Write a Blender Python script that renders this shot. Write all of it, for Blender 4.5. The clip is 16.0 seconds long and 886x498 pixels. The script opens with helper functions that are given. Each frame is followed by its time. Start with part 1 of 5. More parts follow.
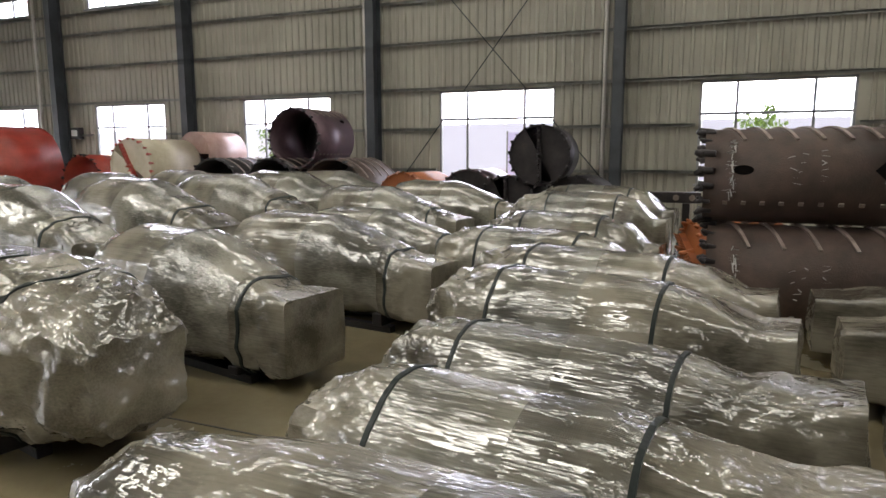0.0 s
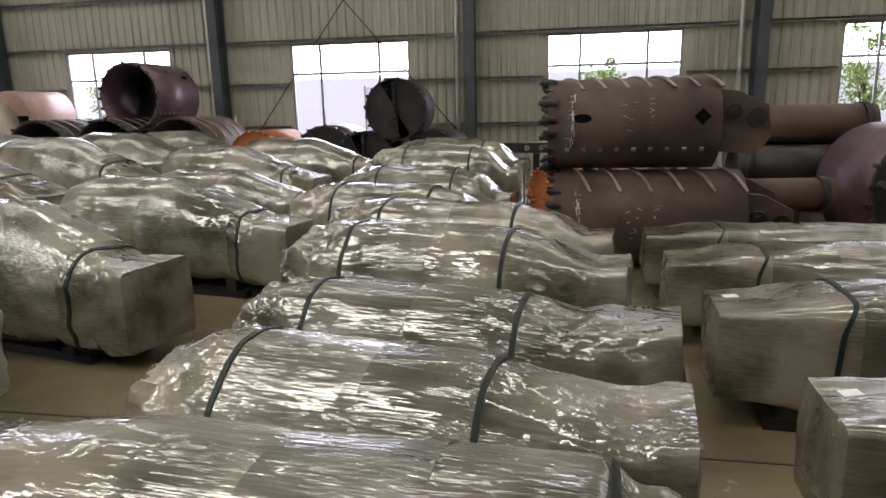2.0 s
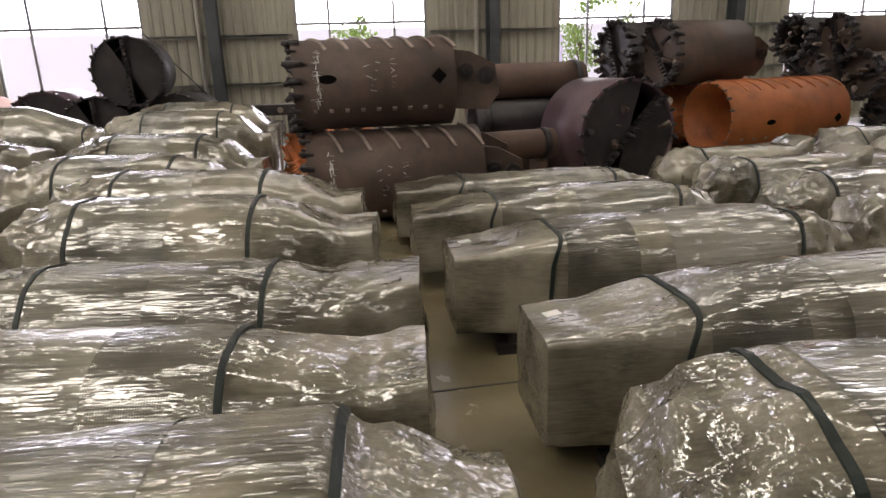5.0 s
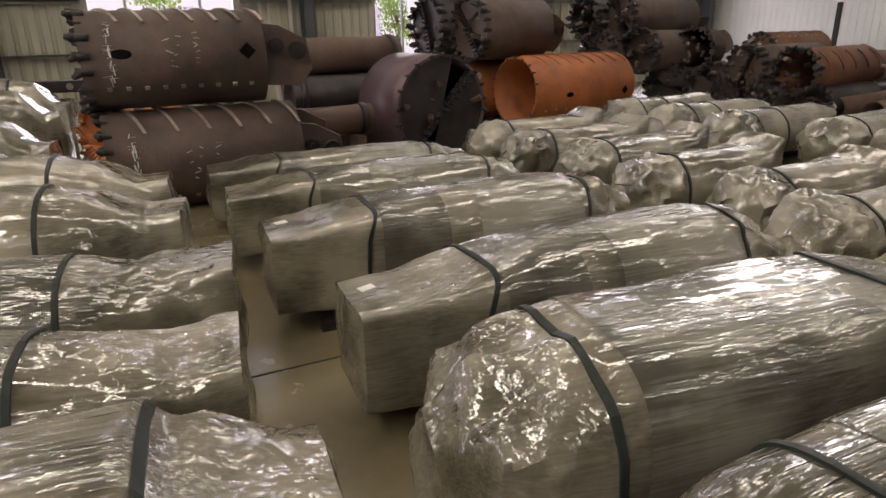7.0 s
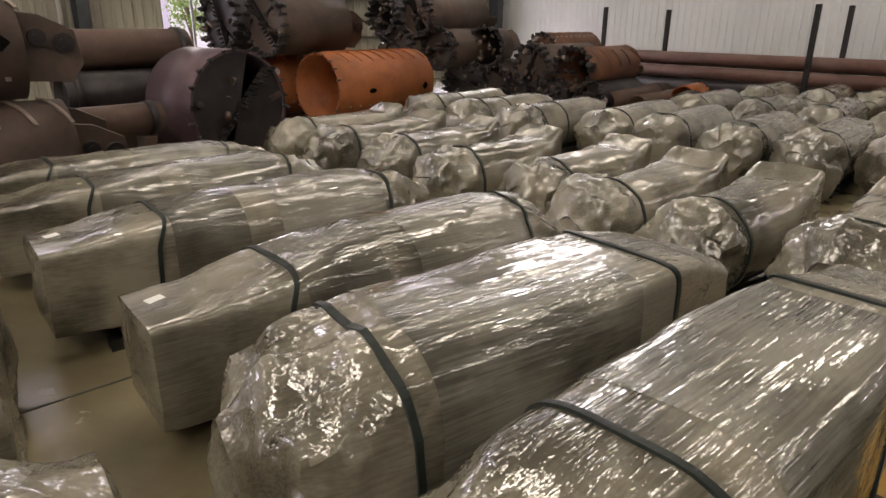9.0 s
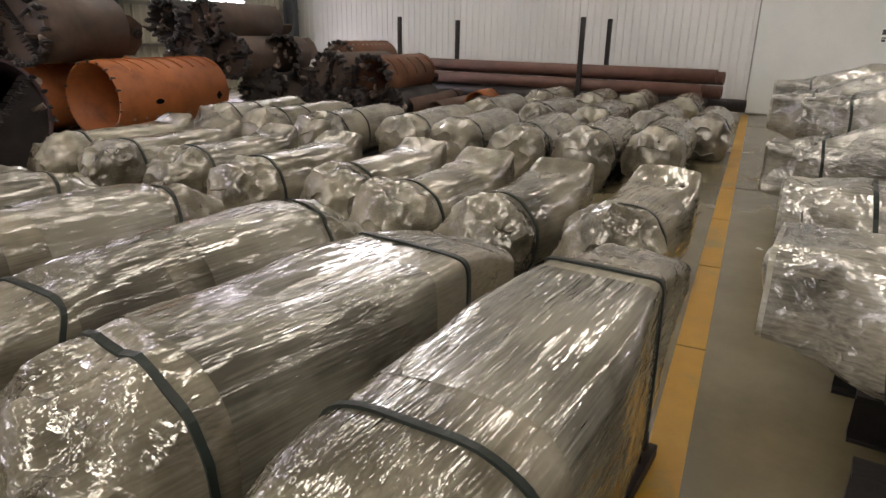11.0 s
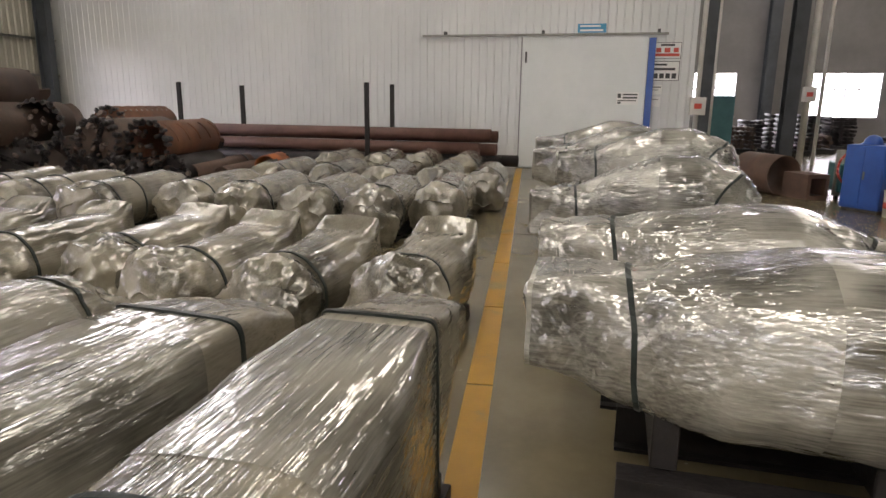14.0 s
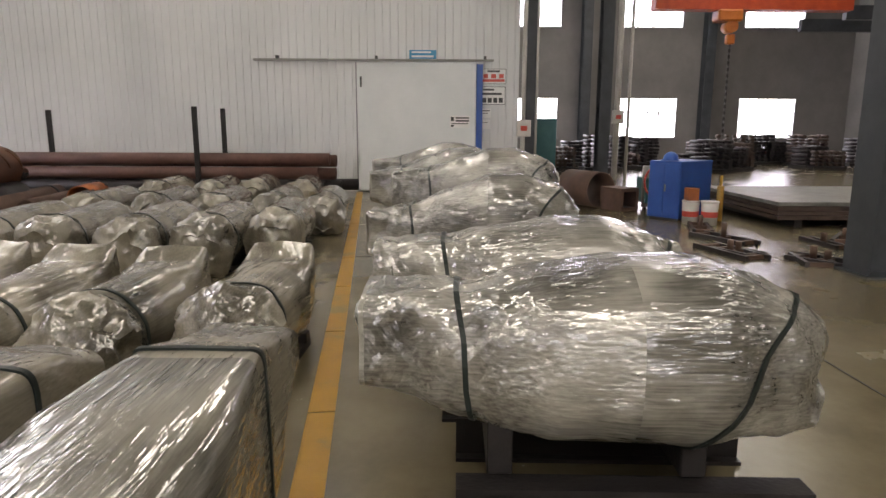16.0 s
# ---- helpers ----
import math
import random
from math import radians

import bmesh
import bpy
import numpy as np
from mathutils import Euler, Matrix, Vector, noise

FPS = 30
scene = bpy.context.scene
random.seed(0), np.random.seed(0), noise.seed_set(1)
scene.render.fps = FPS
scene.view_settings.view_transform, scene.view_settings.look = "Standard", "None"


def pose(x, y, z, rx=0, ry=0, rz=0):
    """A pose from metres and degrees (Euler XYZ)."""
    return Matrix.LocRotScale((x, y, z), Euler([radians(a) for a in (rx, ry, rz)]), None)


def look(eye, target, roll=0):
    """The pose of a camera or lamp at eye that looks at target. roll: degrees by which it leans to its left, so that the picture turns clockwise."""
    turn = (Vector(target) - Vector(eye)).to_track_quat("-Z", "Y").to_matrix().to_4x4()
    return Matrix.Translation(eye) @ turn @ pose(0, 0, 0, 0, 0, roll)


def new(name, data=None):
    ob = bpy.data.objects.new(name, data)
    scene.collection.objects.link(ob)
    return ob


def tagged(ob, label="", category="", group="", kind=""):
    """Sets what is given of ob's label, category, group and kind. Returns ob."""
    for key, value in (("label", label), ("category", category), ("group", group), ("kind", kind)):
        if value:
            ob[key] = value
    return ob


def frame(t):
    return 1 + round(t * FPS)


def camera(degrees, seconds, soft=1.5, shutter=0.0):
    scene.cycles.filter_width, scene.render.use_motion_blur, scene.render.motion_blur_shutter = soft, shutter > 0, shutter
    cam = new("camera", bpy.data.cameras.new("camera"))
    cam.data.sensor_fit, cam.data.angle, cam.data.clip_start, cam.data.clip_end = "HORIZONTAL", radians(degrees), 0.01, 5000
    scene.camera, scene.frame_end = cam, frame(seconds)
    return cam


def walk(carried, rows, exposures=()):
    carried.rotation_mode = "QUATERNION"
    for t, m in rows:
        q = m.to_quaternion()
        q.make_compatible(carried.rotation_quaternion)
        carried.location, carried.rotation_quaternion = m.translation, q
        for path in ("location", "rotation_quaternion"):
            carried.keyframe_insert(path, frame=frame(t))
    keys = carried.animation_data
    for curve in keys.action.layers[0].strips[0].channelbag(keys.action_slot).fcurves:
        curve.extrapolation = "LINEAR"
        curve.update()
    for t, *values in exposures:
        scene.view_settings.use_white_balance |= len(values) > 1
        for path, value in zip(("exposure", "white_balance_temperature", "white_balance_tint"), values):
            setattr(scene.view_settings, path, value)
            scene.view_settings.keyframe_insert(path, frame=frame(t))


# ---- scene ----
cam = camera(69.3, 16.0)
PATH = [
    (0, (1.714, 1.228, 1.589), (0.973, 3.063, 1.297), -0.1),
    (0.5, (1.733, 1.243, 1.58), (1.065, 3.099, 1.248), -0.5),
    (1, (1.757, 1.258, 1.575), (1.193, 3.139, 1.196), -1.0),
    (1.5, (1.777, 1.267, 1.573), (1.321, 3.17, 1.161), -1.2),
    (2, (1.802, 1.273, 1.57), (1.459, 3.196, 1.142), -1.3),
    (2.5, (1.823, 1.277, 1.57), (1.57, 3.211, 1.126), -1.3),
    (3, (1.843, 1.283, 1.568), (1.694, 3.222, 1.102), -1.4),
    (3.5, (1.868, 1.281, 1.565), (1.812, 3.218, 1.069), -1.7),
    (4, (1.911, 1.272, 1.564), (1.978, 3.202, 1.045), -2.0),
    (6.5, (1.993, 1.119, 1.63), (2.702, 2.877, 0.993), -1.1),
    (7, (2.023, 1.109, 1.625), (2.838, 2.814, 0.971), -1.0),
    (7.5, (2.041, 1.083, 1.633), (2.979, 2.72, 0.971), -0.4),
    (8, (2.051, 1.072, 1.628), (3.122, 2.624, 0.962), 0.1),
    (8.5, (2.069, 1.05, 1.635), (3.256, 2.514, 0.965), 0.6),
    (9, (2.088, 1.033, 1.629), (3.36, 2.425, 0.961), 0.4),
    (9.5, (2.104, 1.013, 1.622), (3.462, 2.32, 0.952), 0.2),
    (10, (2.128, 1.0, 1.612), (3.59, 2.188, 0.943), 0.4),
    (12.5, (2.179, 0.908, 1.592), (3.975, 1.595, 1.043), 1.3),
    (13, (2.195, 0.89, 1.581), (4.03, 1.488, 1.056), 1.1),
    (13.5, (2.201, 0.869, 1.579), (4.068, 1.384, 1.082), 0.9),
    (14, (2.203, 0.849, 1.571), (4.103, 1.288, 1.127), 0.7),
    (14.5, (2.2, 0.828, 1.564), (4.129, 1.177, 1.165), 0.5),
    (15, (2.201, 0.809, 1.563), (4.152, 1.034, 1.184), 0.5),
    (15.5, (2.214, 0.79, 1.559), (4.176, 0.888, 1.187), 0.3),
    (16, (2.224, 0.773, 1.554), (4.19, 0.747, 1.185), 0.2),
]
walk(cam, [(t, look(eye, target, roll)) for t, eye, target, roll in PATH],
     [(0, -0.17, 6450, 7), (4, -0.06, 6600, 9), (6.5, 0.0, 7150, 13), (10, 0.0, 7150, 12), (12.5, 0.1, 6900, 11), (16, 0.03, 6900, 12)])


# ---- world, daylight and lamps ----
SKY_GLOW, LAMP = 14.0, 1.1
world = bpy.data.worlds.new("world")
scene.world = world
world.use_nodes = True
_n = world.node_tree.nodes
_sky = _n.new("ShaderNodeTexSky")
_sky.sky_type, _sky.sun_disc, _sky.sun_elevation, _sky.sun_rotation = "NISHITA", False, radians(66), radians(18)
_n["Background"].inputs[1].default_value = 0.12
world.node_tree.links.new(_sky.outputs[0], _n["Background"].inputs[0])
_sun = new("sun", bpy.data.lights.new("sun", "SUN"))
_sun.data.energy, _sun.data.angle, _sun.data.color = 4.0, radians(0.6), (1, 0.96, 0.9)
_sun.matrix_world = look((0, 0, 30), (4, 12, 0))


def unseen_roof_lamp(x, y, sx, sy, watts, color=(1.0, 0.94, 0.85)):
    """One unseen area lamp under the roof, standing in for a skylight strip."""
    d = bpy.data.lights.new("unseen_roof_lamp", "AREA")
    d.shape, d.size, d.size_y, d.energy, d.color = "RECTANGLE", sx, sy, watts * LAMP, color
    ob = new("unseen_roof_lamp", d)
    ob.matrix_world = pose(x, y, 9.28)
    return ob


for _y, _w in ((11.5, 760), (3.5, 760), (-6.0, 560)):
    unseen_roof_lamp(2.0, _y, 32.0, 0.7, _w)
# two unseen cross lamps, added to put highlights on the large packs
for _x in (-4.0, -11.0):
    unseen_roof_lamp(_x, -1.2, 1.5, 8.4, 520)
# unseen lamp added to brighten the floor of the right-hand hall
unseen_roof_lamp(25.0, -9.5, 14.0, 1.2, 520)


# ---- materials ----
def material(name, stops, rough=(0.5, 0.6), metal=0.0, scale=3.0, detail=6.0, bump=0.2, bump_scale=60.0, stretch=(1, 1, 1),
             coat=0.0, distance=0.01, island=0.0, specular=0.5):
    """Noise-driven colour between stops, noise-driven roughness, two bump scales."""
    m = bpy.data.materials.new(name)
    m.use_nodes = True
    nt = m.node_tree
    n, ln = nt.nodes, nt.links
    p = n["Principled BSDF"]
    co = n.new("ShaderNodeTexCoord")
    mp = n.new("ShaderNodeMapping")
    mp.inputs["Scale"].default_value = stretch
    info = n.new("ShaderNodeObjectInfo")
    add = n.new("ShaderNodeVectorMath")
    add.operation = "ADD"
    mul = n.new("ShaderNodeVectorMath")
    mul.operation = "SCALE"
    mul.inputs["Scale"].default_value = 17.0
    comb = n.new("ShaderNodeCombineXYZ")
    for k in range(3):
        ln.new(info.outputs["Random"], comb.inputs[k])
    ln.new(comb.outputs[0], mul.inputs[0])
    ln.new(co.outputs["Object"], add.inputs[0])
    ln.new(mul.outputs[0], add.inputs[1])
    ln.new(add.outputs[0], mp.inputs[0])
    t1 = n.new("ShaderNodeTexNoise")
    t1.inputs["Scale"].default_value, t1.inputs["Detail"].default_value, t1.inputs["Roughness"].default_value = scale, detail, 0.65
    ln.new(mp.outputs[0], t1.inputs["Vector"])
    ramp = n.new("ShaderNodeValToRGB")
    e = ramp.color_ramp.elements
    while len(e) < len(stops):
        e.new(0.5)
    for k, (pos, c) in enumerate(stops):
        e[k].position, e[k].color = pos, (*c, 1)
    ln.new(t1.outputs[0], ramp.inputs[0])
    hsv = n.new("ShaderNodeHueSaturation")
    vary = n.new("ShaderNodeMapRange")
    vary.inputs["To Min"].default_value, vary.inputs["To Max"].default_value = 1 - island, 1 + island
    ln.new(info.outputs["Random"], vary.inputs[0])
    ln.new(vary.outputs[0], hsv.inputs["Value"])
    ln.new(ramp.outputs[0], hsv.inputs["Color"])
    ln.new(hsv.outputs[0], p.inputs["Base Color"])
    t2 = n.new("ShaderNodeTexNoise")
    t2.inputs["Scale"].default_value, t2.inputs["Detail"].default_value = bump_scale, 4.0
    ln.new(mp.outputs[0], t2.inputs["Vector"])
    mr = n.new("ShaderNodeMapRange")
    mr.inputs["To Min"].default_value, mr.inputs["To Max"].default_value = rough
    ln.new(t1.outputs[0], mr.inputs[0])
    ln.new(mr.outputs[0], p.inputs["Roughness"])
    b1 = n.new("ShaderNodeBump")
    b1.inputs["Strength"].default_value, b1.inputs["Distance"].default_value = bump, distance
    ln.new(t2.outputs[0], b1.inputs["Height"])
    b2 = n.new("ShaderNodeBump")
    b2.inputs["Strength"].default_value, b2.inputs["Distance"].default_value = bump, distance * 3
    ln.new(t1.outputs[0], b2.inputs["Height"])
    ln.new(b2.outputs[0], b1.inputs["Normal"])
    ln.new(b1.outputs[0], p.inputs["Normal"])
    p.inputs["Metallic"].default_value = metal
    p.inputs["Coat Weight"].default_value = coat
    p.inputs["Coat Roughness"].default_value = 0.12
    p.inputs["Specular IOR Level"].default_value = specular
    return m


def film_material(name, c1, c2, streak, crinkle, crease, rough, bubbles=False, streak_tint=0.22, pitch=120.0, gloss=1.95):
    """Stretch film over a wrapped steel part: long tension wrinkles along the pack, random creases, cloudy tint,
    wrinkle glints streaked into the colour.
    """
    m = bpy.data.materials.new(name)
    m.use_nodes = True
    nt = m.node_tree
    n, ln = nt.nodes, nt.links
    p = n["Principled BSDF"]
    co = n.new("ShaderNodeTexCoord")
    info = n.new("ShaderNodeObjectInfo")
    off = n.new("ShaderNodeVectorMath")
    off.operation = "MULTIPLY_ADD"
    off.inputs[1].default_value = (1, 1, 1)
    comb = n.new("ShaderNodeCombineXYZ")
    rm = n.new("ShaderNodeMath")
    rm.operation = "MULTIPLY"
    rm.inputs[1].default_value = 31.0
    ln.new(info.outputs["Random"], rm.inputs[0])
    for k in range(3):
        ln.new(rm.outputs[0], comb.inputs[k])
    ln.new(co.outputs["Object"], off.inputs[0])
    ln.new(comb.outputs[0], off.inputs[2])

    def tex(scale, stretch=(1, 1, 1), detail=4.0, rot=(0, 0, 0), dist=0.0):
        mp = n.new("ShaderNodeMapping")
        mp.inputs["Scale"].default_value, mp.inputs["Rotation"].default_value = stretch, rot
        ln.new(off.outputs[0], mp.inputs[0])
        t = n.new("ShaderNodeTexNoise")
        t.inputs["Scale"].default_value, t.inputs["Detail"].default_value, t.inputs["Distortion"].default_value = scale, detail, dist
        ln.new(mp.outputs[0], t.inputs["Vector"])
        return t

    cloud = tex(2.2, detail=5)
    ramp = n.new("ShaderNodeValToRGB")
    e = ramp.color_ramp.elements
    e[0].position, e[0].color, e[1].position, e[1].color = 0.36, (*c1, 1), 0.62, (*c2, 1)
    # fine streaks in the base colour, painting the glints and shade of wrinkles
    fine = tex(1.0, (2.6, 95, 95), 3.0, (0.03, 0.07, 0.10), 0.2)
    tint = n.new("ShaderNodeMath")
    tint.operation = "MULTIPLY_ADD"
    tint.inputs[1].default_value = streak_tint
    mid = n.new("ShaderNodeMath")
    mid.operation = "SUBTRACT"
    mid.inputs[1].default_value = streak_tint / 2
    ln.new(fine.outputs[0], tint.inputs[0])
    ln.new(cloud.outputs[0], tint.inputs[2])
    ln.new(tint.outputs[0], mid.inputs[0])
    ln.new(mid.outputs[0], ramp.inputs[0])
    hsv = n.new("ShaderNodeHueSaturation")
    vary = n.new("ShaderNodeMapRange")
    vary.inputs["To Min"].default_value, vary.inputs["To Max"].default_value = 0.82, 1.15
    ln.new(info.outputs["Random"], vary.inputs[0])
    ln.new(vary.outputs[0], hsv.inputs["Value"])
    ln.new(ramp.outputs[0], hsv.inputs["Color"])
    ln.new(hsv.outputs[0], p.inputs["Base Color"])
    def ridge(sock):
        """Sharp crease lines from a noise: the distance from its middle value."""
        s = n.new("ShaderNodeMath")
        s.operation = "SUBTRACT"
        s.inputs[1].default_value = 0.5
        a = n.new("ShaderNodeMath")
        a.operation = "ABSOLUTE"
        ln.new(sock, s.inputs[0])
        ln.new(s.outputs[0], a.inputs[0])
        return a.outputs[0]

    def bump(sock, dist, before=None):
        k = n.new("ShaderNodeBump")
        k.inputs["Strength"].default_value, k.inputs["Distance"].default_value = 1.0, dist
        ln.new(sock, k.inputs["Height"])
        if before is not None:
            ln.new(before.outputs[0], k.inputs["Normal"])
        return k

    def grade(sock, lo, hi, a, c):
        k = n.new("ShaderNodeMapRange")
        k.inputs["From Min"].default_value, k.inputs["From Max"].default_value = lo, hi
        k.inputs["To Min"].default_value, k.inputs["To Max"].default_value = a, c
        ln.new(sock, k.inputs[0])
        return k.outputs[0]

    patch = tex(2.4, (0.8, 1.3, 1.3), 2.0)
    fold = tex(3.2, (1, 1.5, 1.5), 4.0, (0, 0, 0.3), 0.0)
    b0 = bump(ridge(fold.outputs[0]), crease * 0.18)
    c1 = bump(ridge(fold.outputs[0]), crease * 0.22)

    def centred(sock, amount):
        """A tilt from a colour: shifted about zero and scaled by amount, a socket or a number."""
        s = n.new("ShaderNodeVectorMath")
        s.operation = "SUBTRACT"
        s.inputs[1].default_value = (0.5, 0.5, 0.5)
        ln.new(sock, s.inputs[0])
        k = n.new("ShaderNodeVectorMath")
        k.operation = "SCALE"
        ln.new(s.outputs[0], k.inputs[0])
        if isinstance(amount, float):
            k.inputs["Scale"].default_value = amount
        else:
            ln.new(amount, k.inputs["Scale"])
        return k.outputs[0]

    def both(op, a, c):
        k = n.new("ShaderNodeMath")
        k.operation = op
        for q, v in zip(k.inputs, (a, c)):
            if isinstance(v, float):
                q.default_value = v
            else:
                ln.new(v, q)
        return k.outputs[0]

    def plus(a, c):
        k = n.new("ShaderNodeVectorMath")
        ln.new(a, k.inputs[0])
        ln.new(c, k.inputs[1])
        return k.outputs[0]

    at_crumple = n.new("ShaderNodeAttribute")
    at_crumple.attribute_name = "crumple"
    crumpled = grade(at_crumple.outputs["Fac"], 0.05, 0.5, 0.0, 1.0)
    taut = both("SUBTRACT", 1.0, crumpled)
    # taut zones: long tension wrinkles along the pack in two slightly crossing sets
    pull = both("MULTIPLY", grade(patch.outputs[0], 0.40, 0.62, 0.25, streak * 1.9), taut)
    w1 = tex(1.0, (3.4, pitch, pitch), 2.0, (0.03, 0.07, 0.10), 0.12)
    w2 = tex(1.0, (6.0, 260, 260), 1.0, (-0.05, -0.12, -0.16), 0.1)
    w3 = tex(1.0, (1.6, 26, 26), 2.0, (0.02, 0.03, 0.06), 0.3)
    def sparse(sock, amount):
        """Thin strong wrinkles between calmer film: the tilt grows with its own length."""
        v = centred(sock, 1.0)
        k = n.new("ShaderNodeVectorMath")
        k.operation = "LENGTH"
        ln.new(v, k.inputs[0])
        return centred(sock, both("MULTIPLY", both("MULTIPLY", k.outputs["Value"], 5.5), amount))

    tilt = plus(plus(sparse(w1.outputs["Color"], pull), centred(w2.outputs["Color"], both("MULTIPLY", pull, 0.45))), centred(w3.outputs["Color"], both("MULTIPLY", taut, 0.42)))
    # crumpled zones: small flat cells, each tilted its own way and with wrinkles in its own direction
    wob = tex(7.0, detail=2.0)
    ad = n.new("ShaderNodeVectorMath")
    ad.operation = "MULTIPLY_ADD"
    ad.inputs[1].default_value = (0.07, 0.07, 0.07)
    ln.new(wob.outputs["Color"], ad.inputs[0])
    ln.new(off.outputs[0], ad.inputs[2])
    cells = n.new("ShaderNodeTexVoronoi")
    cells.inputs["Scale"].default_value = 8.5
    ln.new(ad.outputs[0], cells.inputs["Vector"])
    small = n.new("ShaderNodeTexVoronoi")
    small.inputs["Scale"].default_value = 24.0
    ln.new(ad.outputs[0], small.inputs["Vector"])
    sep = n.new("ShaderNodeSeparateColor")
    ln.new(cells.outputs["Color"], sep.inputs[0])
    turn = n.new("ShaderNodeVectorRotate")
    ln.new(off.outputs[0], turn.inputs["Vector"])
    ln.new(cells.outputs["Color"], turn.inputs["Axis"])
    ln.new(both("MULTIPLY", sep.outputs[0], 6.2), turn.inputs["Angle"])
    st = n.new("ShaderNodeMapping")
    st.inputs["Scale"].default_value = (5.0, 105, 105)
    ln.new(turn.outputs[0], st.inputs[0])
    w4 = n.new("ShaderNodeTexNoise")
    w4.inputs["Scale"].default_value, w4.inputs["Detail"].default_value, w4.inputs["Distortion"].default_value = 1.0, 2.0, 0.15
    ln.new(st.outputs[0], w4.inputs["Vector"])
    loose = both("MULTIPLY", crumpled, crinkle)
    tilt = plus(tilt, sparse(w4.outputs["Color"], both("MULTIPLY", loose, 1.1)))
    tilt = plus(tilt, centred(cells.outputs["Color"], both("ADD", both("MULTIPLY", loose, 0.55), 0.05)))
    tilt = plus(tilt, centred(small.outputs["Color"], both("MULTIPLY", loose, 0.5)))
    nn = n.new("ShaderNodeVectorMath")
    nn.operation = "NORMALIZE"
    ln.new(plus(tilt, c1.outputs[0]), nn.inputs[0])
    last = b0
    if bubbles:
        v = n.new("ShaderNodeTexVoronoi")
        v.inputs["Scale"].default_value, v.inputs["Randomness"].default_value = 120.0, 0.2
        ln.new(co.outputs["Object"], v.inputs["Vector"])
        last = bump(v.outputs["Distance"], 0.003, b0)
    ln.new(last.outputs[0], p.inputs["Normal"])
    rr = n.new("ShaderNodeMapRange")
    rr.inputs["To Min"].default_value, rr.inputs["To Max"].default_value = rough
    ln.new(cloud.outputs[0], rr.inputs[0])
    ln.new(rr.outputs[0], p.inputs["Roughness"])
    p.inputs["Coat Weight"].default_value = 1.0
    p.inputs["Coat IOR"].default_value = gloss
    p.inputs["Coat Roughness"].default_value = 0.055
    ln.new(nn.outputs[0], p.inputs["Coat Normal"])
    p.inputs["Specular IOR Level"].default_value = 0.15
    return m


FILM = film_material("film", (0.06, 0.053, 0.038), (0.235, 0.214, 0.168), 0.6, 0.6, 0.06, (0.4, 0.55))
FILM_TIGHT = film_material("film_tight", (0.06, 0.056, 0.045), (0.225, 0.213, 0.177), 0.85, 0.25, 0.03, (0.4, 0.5), streak_tint=0.35)
FILM_SILVER = film_material("film_silver", (0.08, 0.077, 0.067), (0.31, 0.30, 0.265), 1.6, 1.2, 0.06, (0.4, 0.5), streak_tint=0.34, pitch=75.0, gloss=2.4)
BUBBLE = film_material("bubble_film", (0.055, 0.05, 0.04), (0.16, 0.148, 0.118), 0.5, 0.3, 0.03, (0.4, 0.5), True)
STRAP = material("strap", [(0.3, (0.012, 0.015, 0.014)), (0.7, (0.02, 0.028, 0.026))], (0.4, 0.55), scale=8, bump=0.1, specular=0.25)
SKID = material("skid_steel", [(0.3, (0.009, 0.008, 0.009)), (0.7, (0.024, 0.021, 0.021))], (0.45, 0.65), scale=5, specular=0.3)
FLOOR = material("floor", [(0.3, (0.105, 0.088, 0.052)), (0.55, (0.165, 0.14, 0.086)), (0.8, (0.21, 0.18, 0.115))], (0.16, 0.34), scale=0.8, bump=0.05, bump_scale=30)
JOINT = material("floor_joint", [(0.3, (0.03, 0.028, 0.022)), (0.7, (0.06, 0.055, 0.045))], (0.8, 0.9))
YELLOW = material("line_paint", [(0.34, (0.24, 0.18, 0.06)), (0.46, (0.38, 0.205, 0.024)), (0.8, (0.47, 0.265, 0.035))], (0.4, 0.6), scale=2.5, detail=9, bump=0.1)
CLAD = material("cladding", [(0.25, (0.22, 0.21, 0.175)), (0.6, (0.36, 0.345, 0.29)), (0.85, (0.42, 0.40, 0.34))], (0.4, 0.55), scale=0.7, bump=0.05, stretch=(1, 1, 0.4))
GIRT = material("girt_steel", [(0.3, (0.16, 0.16, 0.15)), (0.7, (0.3, 0.3, 0.28))], (0.4, 0.6), metal=0.3, scale=3)
COLUMN = material("column_paint", [(0.3, (0.03, 0.035, 0.042)), (0.7, (0.06, 0.068, 0.078))], (0.4, 0.55), scale=2)
WHITE_WALL = material("white_panel", [(0.3, (0.55, 0.565, 0.58)), (0.6, (0.66, 0.67, 0.68)), (0.85, (0.72, 0.73, 0.73))], (0.3, 0.45), scale=0.5, bump=0.03, stretch=(1, 1, 0.5))
WHITE_DOOR = material("white_door", [(0.3, (0.60, 0.63, 0.64)), (0.7, (0.70, 0.725, 0.73))], (0.3, 0.4), scale=0.7, bump=0.02)
FRAME_W = material("window_alu", [(0.3, (0.2, 0.2, 0.22)), (0.7, (0.3, 0.3, 0.32))], (0.35, 0.5), scale=4)
GREY_WALL = material("grey_far_wall", [(0.3, (0.14, 0.135, 0.13)), (0.7, (0.21, 0.2, 0.195))], (0.5, 0.6), scale=0.6)
ROOF = material("roof_sheet", [(0.3, (0.3, 0.3, 0.28)), (0.7, (0.4, 0.4, 0.38))], (0.5, 0.6), scale=0.6)
# near black: the shade inside a barrel slot, put into the colour
SLOT_SHADE = material("slot_shade", [(0.3, (0.003, 0.003, 0.003)), (0.7, (0.006, 0.005, 0.005))], (0.9, 0.95), specular=0.05)
